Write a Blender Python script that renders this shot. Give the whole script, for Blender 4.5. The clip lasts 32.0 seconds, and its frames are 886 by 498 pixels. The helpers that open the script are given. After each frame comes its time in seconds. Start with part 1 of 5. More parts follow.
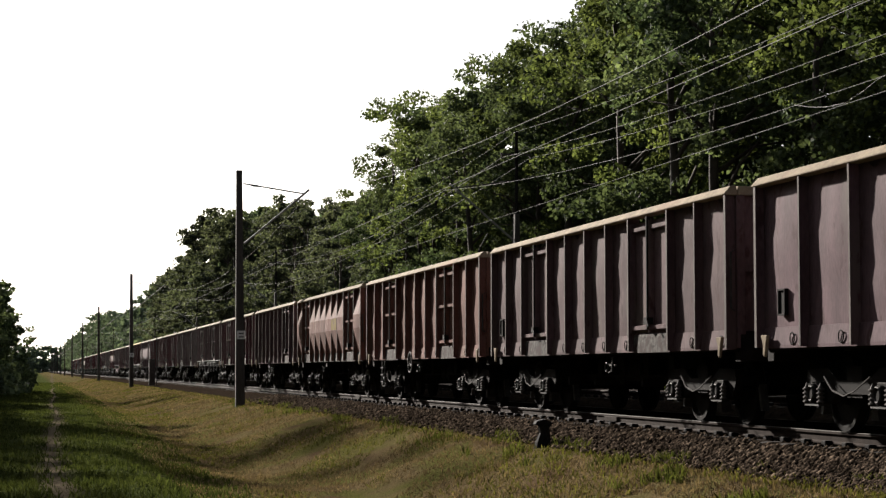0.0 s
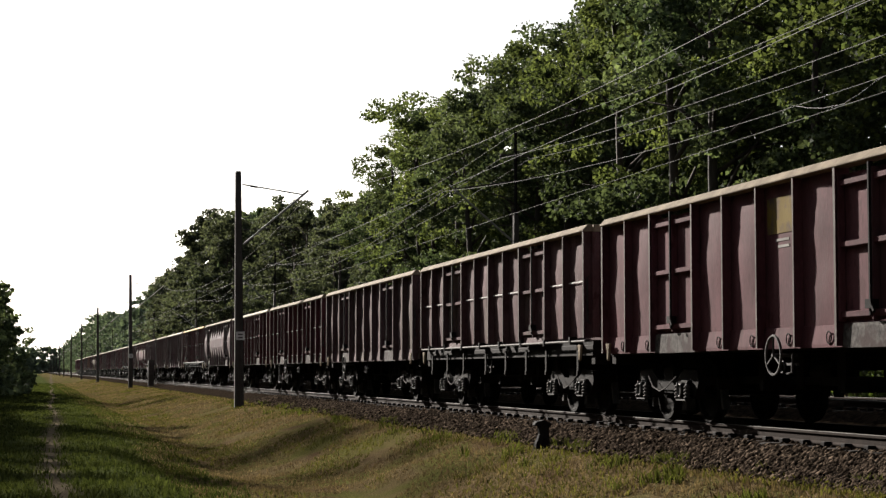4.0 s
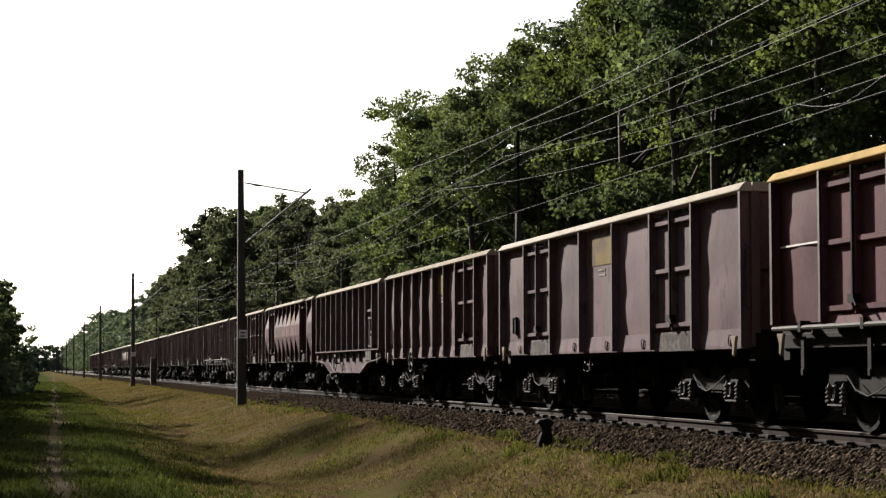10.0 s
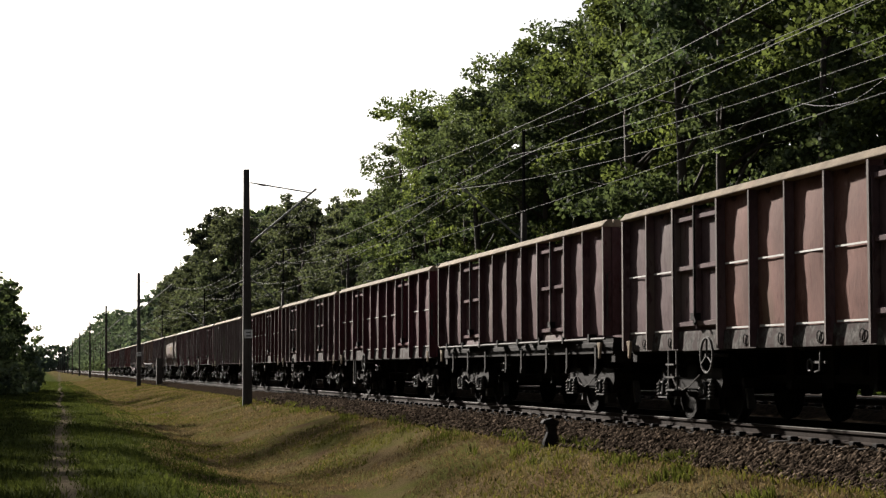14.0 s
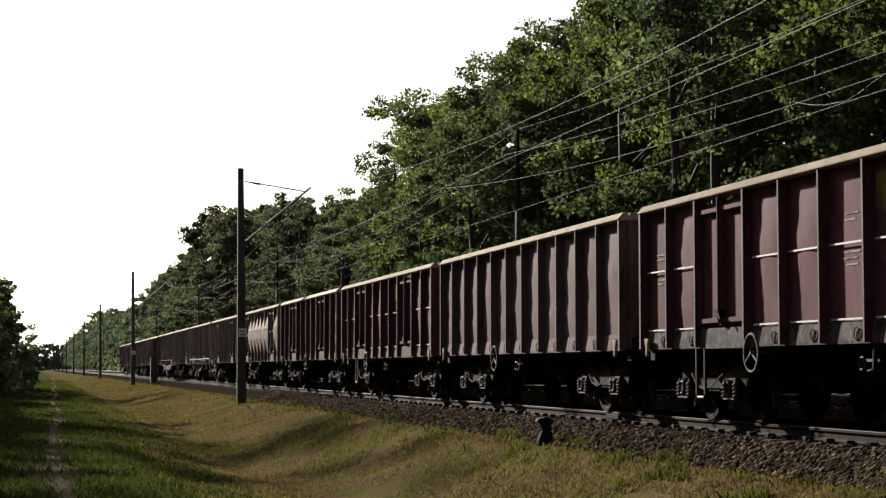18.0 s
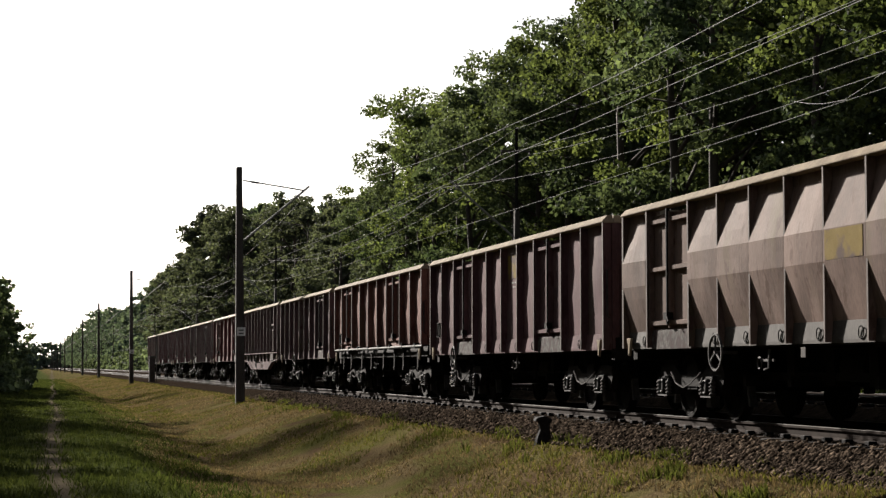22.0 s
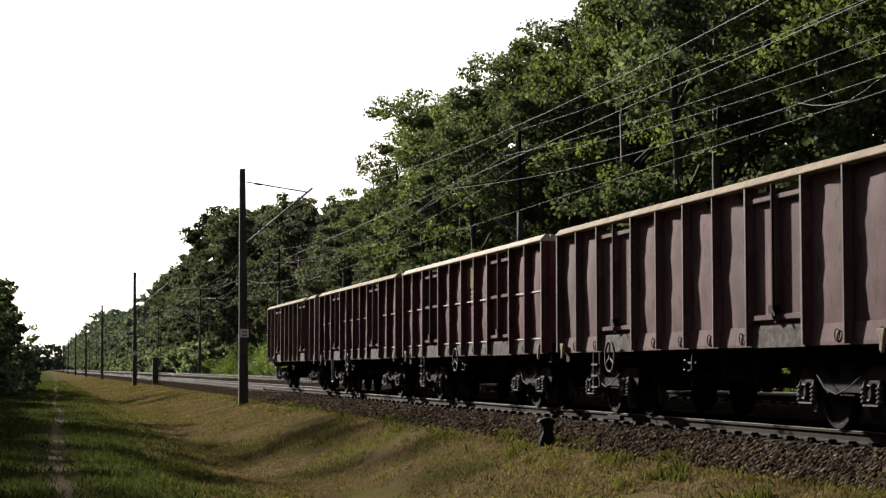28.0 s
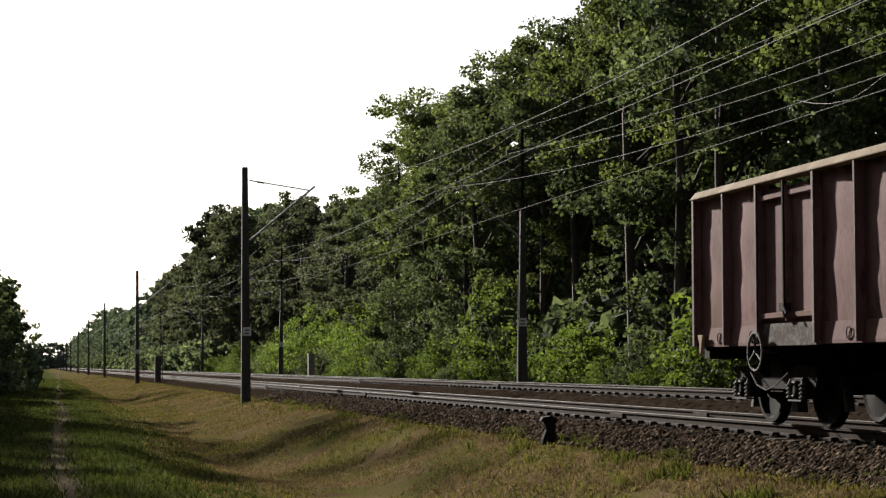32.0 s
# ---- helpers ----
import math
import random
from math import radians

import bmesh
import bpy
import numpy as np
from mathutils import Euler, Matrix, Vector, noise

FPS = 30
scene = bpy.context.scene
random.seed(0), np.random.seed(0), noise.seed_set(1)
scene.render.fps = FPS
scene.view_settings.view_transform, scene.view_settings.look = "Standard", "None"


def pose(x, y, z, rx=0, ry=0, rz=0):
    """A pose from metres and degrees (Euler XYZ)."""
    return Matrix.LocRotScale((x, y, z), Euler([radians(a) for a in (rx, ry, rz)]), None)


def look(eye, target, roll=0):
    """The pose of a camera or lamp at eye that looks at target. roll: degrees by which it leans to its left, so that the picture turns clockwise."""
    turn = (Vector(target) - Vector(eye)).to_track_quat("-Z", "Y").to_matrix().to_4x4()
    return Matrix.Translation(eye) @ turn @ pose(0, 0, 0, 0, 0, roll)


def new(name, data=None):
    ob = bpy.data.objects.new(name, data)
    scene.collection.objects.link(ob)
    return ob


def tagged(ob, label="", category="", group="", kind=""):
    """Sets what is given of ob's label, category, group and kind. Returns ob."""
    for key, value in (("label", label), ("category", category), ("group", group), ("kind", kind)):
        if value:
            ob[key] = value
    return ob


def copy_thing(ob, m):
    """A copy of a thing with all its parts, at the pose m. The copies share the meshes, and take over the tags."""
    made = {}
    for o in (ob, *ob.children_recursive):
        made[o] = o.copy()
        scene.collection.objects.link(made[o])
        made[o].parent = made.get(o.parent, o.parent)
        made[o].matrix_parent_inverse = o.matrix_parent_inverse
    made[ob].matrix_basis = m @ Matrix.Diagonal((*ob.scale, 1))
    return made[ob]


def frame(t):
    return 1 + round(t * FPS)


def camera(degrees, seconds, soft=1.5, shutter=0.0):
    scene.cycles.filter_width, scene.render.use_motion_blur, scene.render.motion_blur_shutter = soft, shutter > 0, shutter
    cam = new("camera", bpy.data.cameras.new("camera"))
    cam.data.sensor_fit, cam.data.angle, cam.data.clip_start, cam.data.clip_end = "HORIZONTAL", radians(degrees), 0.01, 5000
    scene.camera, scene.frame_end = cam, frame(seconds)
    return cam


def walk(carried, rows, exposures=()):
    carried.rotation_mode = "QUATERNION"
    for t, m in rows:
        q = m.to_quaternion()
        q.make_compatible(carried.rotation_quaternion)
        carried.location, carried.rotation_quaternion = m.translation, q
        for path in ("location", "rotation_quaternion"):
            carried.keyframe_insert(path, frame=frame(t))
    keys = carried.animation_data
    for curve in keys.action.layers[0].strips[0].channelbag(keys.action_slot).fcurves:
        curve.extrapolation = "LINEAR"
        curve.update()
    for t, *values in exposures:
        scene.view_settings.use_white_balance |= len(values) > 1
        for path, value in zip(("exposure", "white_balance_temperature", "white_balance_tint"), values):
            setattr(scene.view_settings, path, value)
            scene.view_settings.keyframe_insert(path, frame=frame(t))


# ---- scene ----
# One camera held in the hand beside the line: it stands still and sways a little.
# World: +Y runs along the rails away from the camera, z = 0 is the rail head of the near track.
EYE = (0.0, 0.0, 0.73)
# seconds, turn to the right of the rails, tilt upwards (degrees)
PATH = [(0.0, 12.22, 3.694), (0.5, 12.22, 3.696), (1.0, 12.193, 3.696), (1.5, 12.22, 3.672), (2.0, 12.271, 3.692),
        (2.5, 12.271, 3.672), (3.0, 12.268, 3.714), (3.5, 12.249, 3.724), (5.5, 12.245, 3.696), (6.0, 12.245, 3.696),
        (6.5, 12.245, 3.68), (7.0, 12.271, 3.692), (7.5, 12.245, 3.678), (8.0, 12.29, 3.668), (8.5, 12.273, 3.672),
        (9.0, 12.292, 3.67), (9.5, 12.22, 3.67), (10.0, 12.172, 3.67), (10.5, 12.166, 3.67), (11.0, 12.12, 3.668),
        (11.5, 12.07, 3.664), (12.0, 12.045, 3.668), (12.5, 12.064, 3.643), (13.0, 12.039, 3.666), (13.5, 12.02, 3.67),
        (14.0, 12.001, 3.663), (14.5, 11.99, 3.661), (16.5, 12.068, 3.65), (17.0, 12.145, 3.666), (17.5, 12.149, 3.639),
        (18.0, 12.173, 3.626), (18.5, 12.221, 3.615), (19.0, 12.221, 3.593), (19.5, 12.171, 3.597), (20.0, 12.146, 3.619),
        (20.5, 12.167, 3.617), (21.0, 12.171, 3.617), (21.5, 12.196, 3.613), (22.0, 12.22, 3.593), (22.5, 12.201, 3.571),
        (23.0, 12.171, 3.591), (23.5, 12.171, 3.591), (24.0, 12.171, 3.617), (24.5, 12.197, 3.591), (25.0, 12.222, 3.591),
        (25.5, 12.196, 3.617), (27.5, 12.149, 3.643), (28.0, 12.12, 3.643), (28.5, 12.095, 3.643), (29.0, 12.07, 3.643),
        (29.5, 12.051, 3.643), (30.0, 12.045, 3.643), (30.5, 12.02, 3.643), (31.0, 12.024, 3.639), (31.5, 12.046, 3.617),
        (32.0, 12.046, 3.591)]
cam = camera(26.5, 32.0, soft=1.3)
walk(cam, [(t, pose(*EYE, 90 + up, 0, -turn)) for t, turn, up in PATH])

# ---- light ----
SUN_ELEVATION, SUN_TURN = 22.0, -17.0  # degrees; turn from +Y, negative to the left of the line
scene.view_settings.exposure = 1.5
world = bpy.data.worlds.new("hazy_sky")
scene.world = world
world.use_nodes = True
wn = world.node_tree.nodes
wl = world.node_tree.links
sky = wn.new("ShaderNodeTexSky")
sky.sky_type = "NISHITA"
sky.sun_disc = False
sky.sun_elevation = radians(SUN_ELEVATION)
sky.sun_rotation = radians(SUN_TURN % 360)
sky.air_density, sky.dust_density, sky.ozone_density = 1.0, 2.5, 1.0
wn["Background"].inputs["Strength"].default_value = 0.045
haze = wn.new("ShaderNodeHueSaturation")  # summer haze takes most of the sky's colour
haze.inputs["Saturation"].default_value = 0.30
haze.inputs["Value"].default_value = 1.0
wl.new(sky.outputs["Color"], haze.inputs["Color"])
wl.new(haze.outputs["Color"], wn["Background"].inputs["Color"])
sun_data = bpy.data.lights.new("sun", "SUN")
sun_data.energy, sun_data.angle, sun_data.color = 5.0, radians(1.2), (1.0, 0.925, 0.84)
sun = new("sun", sun_data)
sa, se = radians(SUN_TURN), radians(SUN_ELEVATION)
sun.matrix_world = look((0, 0, 40), Vector((0, 0, 40)) - Vector((math.sin(sa) * math.cos(se), math.cos(sa) * math.cos(se), math.sin(se))))

# ---- materials ----
def surface(name, low, high, rough=0.8, metal=0.0, scale=3.0, fine=40.0, bump=0.15, per_object=0.0, patch=None, patch_scale=0.6, patch_from=0.55,
            translucent=0.0, island=0.0, streak=1.0, spec=0.3, spots=None):
    """A worn surface: two base colours mixed by coarse and fine noise, an optional patch colour (rust, dust), fine relief."""
    m = bpy.data.materials.new(name)
    m.use_nodes = True
    n, l = m.node_tree.nodes, m.node_tree.links
    b = n["Principled BSDF"]
    b.inputs["Roughness"].default_value, b.inputs["Metallic"].default_value = rough, metal
    b.inputs["Specular IOR Level"].default_value = spec
    co = n.new("ShaderNodeTexCoord")
    mp = n.new("ShaderNodeMapping")
    mp.inputs["Scale"].default_value = (1, 1, 1 / streak)
    l.new(co.outputs["Object"], mp.inputs["Vector"])
    shift = n.new("ShaderNodeVectorMath")
    info = n.new("ShaderNodeObjectInfo")
    wide = n.new("ShaderNodeVectorMath")
    wide.operation = "SCALE"
    wide.inputs["Scale"].default_value = 37.0
    cmb = n.new("ShaderNodeCombineXYZ")
    for axis in ("X", "Y", "Z"):
        l.new(info.outputs["Random"], cmb.inputs[axis])
    l.new(cmb.outputs[0], wide.inputs[0])
    l.new(mp.outputs[0], shift.inputs[0])
    l.new(wide.outputs[0], shift.inputs[1])
    a = n.new("ShaderNodeTexNoise")
    a.inputs["Scale"].default_value, a.inputs["Detail"].default_value = scale, 4
    f = n.new("ShaderNodeTexNoise")
    f.inputs["Scale"].default_value, f.inputs["Detail"].default_value = fine, 3
    for tex in (a, f):
        l.new(shift.outputs[0], tex.inputs["Vector"])
    mix = n.new("ShaderNodeMath")
    mix.operation = "MULTIPLY_ADD"
    mix.inputs[1].default_value = 0.35
    l.new(f.outputs["Fac"], mix.inputs[0])
    sc = n.new("ShaderNodeMath")
    sc.operation = "MULTIPLY"
    sc.inputs[1].default_value = 0.65
    l.new(a.outputs["Fac"], sc.inputs[0])
    l.new(sc.outputs[0], mix.inputs[2])
    ramp = n.new("ShaderNodeValToRGB")
    ramp.color_ramp.elements[0].position, ramp.color_ramp.elements[0].color = 0.36, (*low, 1)
    ramp.color_ramp.elements[1].position, ramp.color_ramp.elements[1].color = 0.64, (*high, 1)
    l.new(mix.outputs[0], ramp.inputs[0])
    out = ramp.outputs[0]
    if patch:
        pn = n.new("ShaderNodeTexNoise")
        pn.inputs["Scale"].default_value, pn.inputs["Detail"].default_value = patch_scale, 5
        l.new(shift.outputs[0], pn.inputs["Vector"])
        pr = n.new("ShaderNodeMapRange")
        pr.inputs[1].default_value, pr.inputs[2].default_value = patch_from, patch_from + 0.12
        l.new(pn.outputs["Fac"], pr.inputs[0])
        pm = n.new("ShaderNodeMixRGB")
        pm.inputs[2].default_value = (*patch, 1)
        l.new(pr.outputs[0], pm.inputs[0])
        l.new(out, pm.inputs[1])
        out = pm.outputs[0]
    if spots:
        sn = n.new("ShaderNodeTexNoise")
        sn.inputs["Scale"].default_value, sn.inputs["Detail"].default_value, sn.inputs["Roughness"].default_value = 5.5, 6, 0.62
        l.new(shift.outputs[0], sn.inputs["Vector"])
        sr = n.new("ShaderNodeMapRange")
        sr.inputs[1].default_value, sr.inputs[2].default_value = 0.575, 0.63
        l.new(sn.outputs["Fac"], sr.inputs[0])
        sm = n.new("ShaderNodeMixRGB")
        sm.inputs[2].default_value = (*spots, 1)
        l.new(sr.outputs[0], sm.inputs[0])
        l.new(out, sm.inputs[1])
        out = sm.outputs[0]
    for span, source in ((per_object, info.outputs["Random"]), (island, n.new("ShaderNodeNewGeometry").outputs["Random Per Island"] if island else None)):
        if not span:
            continue
        hv = n.new("ShaderNodeHueSaturation")
        rg = n.new("ShaderNodeMapRange")
        rg.inputs[3].default_value, rg.inputs[4].default_value = 1 - span, 1 + span
        l.new(source, rg.inputs[0])
        l.new(rg.outputs[0], hv.inputs["Value"])
        l.new(out, hv.inputs["Color"])
        out = hv.outputs[0]
    l.new(out, b.inputs["Base Color"])
    if bump:
        bp = n.new("ShaderNodeBump")
        bp.inputs["Strength"].default_value, bp.inputs["Distance"].default_value = bump, 0.02
        l.new(mix.outputs[0], bp.inputs["Height"])
        l.new(bp.outputs[0], b.inputs["Normal"])
    if translucent:
        tr = n.new("ShaderNodeBsdfTranslucent")
        bright = n.new("ShaderNodeMixRGB")
        bright.blend_type = "MULTIPLY"
        bright.inputs[0].default_value = 1.0
        bright.inputs[2].default_value = (1.5, 1.5, 0.8, 1)
        l.new(out, bright.inputs[1])
        l.new(bright.outputs[0], tr.inputs["Color"])
        ms = n.new("ShaderNodeMixShader")
        ms.inputs[0].default_value = translucent
        l.new(b.outputs[0], ms.inputs[1])
        l.new(tr.outputs[0], ms.inputs[2])
        l.new(ms.outputs[0], n["Material Output"].inputs["Surface"])
    return m


def paint(name, colour, dust=(0.165, 0.13, 0.112), amount=0.5):
    """Old wagon paint: dark and faded tones of one colour, with dust and rust patches, streaked downwards."""
    colour = (colour[0] * 0.74, colour[1] * 0.65, colour[2] * 0.74)
    low = tuple(c * 0.70 for c in colour)
    high = tuple(c * 1.28 for c in colour)
    dust = tuple(c * 0.58 for c in dust)
    return surface(name, low, high, rough=0.7, scale=2.2, fine=30, bump=0.3, per_object=0.16, patch=dust, patch_scale=0.9, patch_from=amount, streak=2.6, spec=0.035, spots=tuple(c * f for c, f in zip(colour, (0.70, 0.63, 0.60))))


PAINT = {
    "brown": paint("paint_brown", (0.109, 0.070, 0.066), amount=0.58),
    "grey_brown": paint("paint_grey_brown", (0.112, 0.083, 0.077), amount=0.56),
    "dark": paint("paint_dark_brown", (0.083, 0.050, 0.050), (0.112, 0.087, 0.085), 0.6),
    "wine": paint("paint_wine_red", (0.098, 0.043, 0.045), (0.100, 0.058, 0.060), 0.6),
    "red": paint("paint_red_oxide", (0.130, 0.052, 0.047), (0.140, 0.080, 0.072), 0.6),
    "rose": paint("paint_rose_brown", (0.122, 0.088, 0.088), (0.160, 0.125, 0.122), 0.55),
    "tan": paint("paint_tan", (0.150, 0.118, 0.086), (0.170, 0.128, 0.084), 0.55),
    "rust": paint("paint_rusty_red_brown", (0.150, 0.097, 0.084), (0.150, 0.082, 0.062), 0.55),
    "orange": paint("paint_orange_brown", (0.165, 0.094, 0.068), (0.180, 0.110, 0.078), 0.55),
}
YELLOW = surface("paint_faded_yellow", (0.1229, 0.0860, 0.0205), (0.1639, 0.1187, 0.0368), rough=0.8, scale=4, patch=(0.075, 0.052, 0.045), patch_from=0.5, patch_scale=3, spec=0.03)
PALE = surface("paint_pale_worn", (0.1809, 0.1714, 0.1618), (0.2951, 0.2856, 0.2713), rough=0.8, scale=5, fine=30, spec=0.03, patch=(0.12, 0.07, 0.06), patch_from=0.52, patch_scale=4)
CHALK = surface("white_chalk", (0.42, 0.41, 0.39), (0.55, 0.54, 0.52), rough=0.9, scale=20, bump=0, spec=0.0)
STRIPE = surface("paint_white_line", (0.3060, 0.2958, 0.2805), (0.3978, 0.3876, 0.3672), rough=0.6, scale=6)
EDGE = surface("worn_rib_edge", (0.050, 0.040, 0.037), (0.125, 0.108, 0.100), rough=0.7, scale=5, fine=40, streak=6, per_object=0.25, spec=0.05)
RIM = surface("dusty_rim", (0.1313, 0.1063, 0.0775), (0.2313, 0.1900, 0.1375), rough=0.85, spec=0.03, scale=3, fine=30, per_object=0.15, patch=(0.22, 0.15, 0.11), patch_from=0.62)
RIM_PALE = surface("pale_rim", (0.2519, 0.2146, 0.1738), (0.3375, 0.3063, 0.2562), rough=0.8, spec=0.02, scale=3, patch=(0.3, 0.2, 0.15), patch_from=0.62)
RIM_YELLOW = surface("yellow_rim", (0.2209, 0.1471, 0.0391), (0.3468, 0.2335, 0.0810), rough=0.8, spec=0.03, scale=3, patch=(0.3, 0.2, 0.1), patch_from=0.6)
SOLE = surface("dusty_sole_plate", (0.0245, 0.0211, 0.0189), (0.0551, 0.0484, 0.0428), rough=0.75, scale=3, fine=22, per_object=0.15, spec=0.1)
WORN = surface("chipped_sill_plate", (0.020, 0.017, 0.016), (0.105, 0.098, 0.092), rough=0.8, scale=13, fine=34, bump=0.3, spec=0.03, patch=(0.038, 0.026, 0.025), patch_scale=5.0, patch_from=0.47)
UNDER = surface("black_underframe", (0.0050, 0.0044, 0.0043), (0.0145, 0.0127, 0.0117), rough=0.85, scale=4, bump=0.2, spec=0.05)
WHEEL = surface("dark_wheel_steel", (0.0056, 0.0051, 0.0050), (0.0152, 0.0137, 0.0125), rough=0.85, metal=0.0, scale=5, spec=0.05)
GALVANISED = surface("galvanised_tube", (0.1120, 0.1104, 0.1080), (0.1920, 0.1880, 0.1800), rough=0.6, scale=5, spec=0.1)
STEEL = surface("worn_grey_steel", (0.0184, 0.0172, 0.0165), (0.0523, 0.0493, 0.0467), rough=0.65, scale=6, spec=0.12)
RAIL = surface("rusty_rail", (0.0145, 0.0095, 0.0074), (0.0290, 0.0207, 0.0166), rough=0.85, scale=5, bump=0.2, spec=0.03)
RAIL_HEAD = surface("polished_rail_head", (0.0660, 0.0624, 0.0588), (0.1020, 0.0960, 0.0900), rough=0.75, metal=0.0, spec=0.06, scale=8, bump=0.03)
SLEEPER = surface("concrete_sleeper", (0.0120, 0.0096, 0.0079), (0.0290, 0.0232, 0.0191), rough=0.9, scale=6, per_object=0.2, spec=0.05)
BALLAST = surface("ballast_gravel", (0.0044, 0.0034, 0.0026), (0.0306, 0.0229, 0.0171), rough=0.95, scale=11, fine=38, bump=1.0, spec=0.0)
STONE = surface("ballast_stone", (0.0078, 0.0058, 0.0044), (0.0912, 0.0691, 0.0517), rough=1.0, scale=9, fine=30, bump=0.3, island=0.95, spec=0.0)
CONCRETE = surface("weathered_mast_concrete", (0.0321, 0.0286, 0.0267), (0.0607, 0.0553, 0.0517), rough=0.9, scale=3, fine=30, bump=0.3, streak=4, spec=0.08)
IRON = surface("dark_iron", (0.03, 0.028, 0.027), (0.06, 0.053, 0.05), rough=0.75, metal=0.0, scale=6, spec=0.08)
WIRE = surface("wire_metal", (0.0480, 0.0464, 0.0448), (0.0650, 0.0625, 0.0595), rough=0.7, metal=0.0, spec=0.1, scale=3, bump=0)
SIGN = surface("sign_grey_enamel", (0.42, 0.42, 0.42), (0.55, 0.55, 0.54), rough=0.5, scale=8)
BAR = surface("sign_dark_bar", (0.05, 0.05, 0.05), (0.09, 0.09, 0.09), rough=0.6, scale=8)
CABINET = surface("cabinet_grey", (0.10, 0.10, 0.095), (0.17, 0.165, 0.155), rough=0.8, scale=4)
BARK = surface("bark", (0.018, 0.014, 0.011), (0.050, 0.040, 0.031), rough=0.95, scale=5, fine=26, bump=0.6, streak=5)
LEAF = surface("oak_leaves", (0.0318, 0.0451, 0.0217), (0.0911, 0.1102, 0.0464), rough=0.75, scale=0.5, fine=3, bump=0, translucent=0.42, island=0.5, per_object=0.22, spec=0.02)
# Inner-forest leaves: haze in the dark parts put into colour and translucency.
LEAF_DARK = surface("dark_leaves", (0.0321, 0.0462, 0.0382), (0.0829, 0.1020, 0.0718), rough=0.7, scale=0.4, fine=2, bump=0, translucent=0.42, island=0.4, per_object=0.25, spec=0.02)
# Slightly darker copy of the oak leaves: shade put into the colour.
LEAF_MID = surface("shaded_oak_leaves", (0.0299, 0.0441, 0.0289), (0.0800, 0.0994, 0.0605), rough=0.7, scale=0.4, fine=3, bump=0, translucent=0.36, island=0.5, per_object=0.22, spec=0.02)
LEAF_BRIGHT = surface("young_leaves", (0.0333, 0.0540, 0.0135), (0.0812, 0.1130, 0.0307), rough=0.7, scale=0.6, fine=3, bump=0, translucent=0.45, island=0.45, per_object=0.25, spec=0.05)
NEEDLE = surface("pine_needles", (0.0202, 0.0360, 0.0158), (0.0473, 0.0698, 0.0293), rough=0.7, scale=0.5, fine=3, bump=0, translucent=0.15, island=0.4)
# Bluer leaves for the further forest: aerial haze put into the colour.
LEAF_HAZE = surface("haze_tinted_leaves", (0.0270, 0.0346, 0.0279), (0.0654, 0.0734, 0.0556), rough=0.75, scale=0.3, fine=2, bump=0, translucent=0.38, island=0.4, per_object=0.25, spec=0.05)
# Palest leaves, for the farthest trees; their haze is in the colour too.
LEAF_FAR_HAZE = surface("far_haze_leaves", (0.068, 0.094, 0.078), (0.105, 0.132, 0.112), rough=0.8, scale=0.2, fine=1, bump=0, translucent=0.25, island=0.35, spec=0.0)


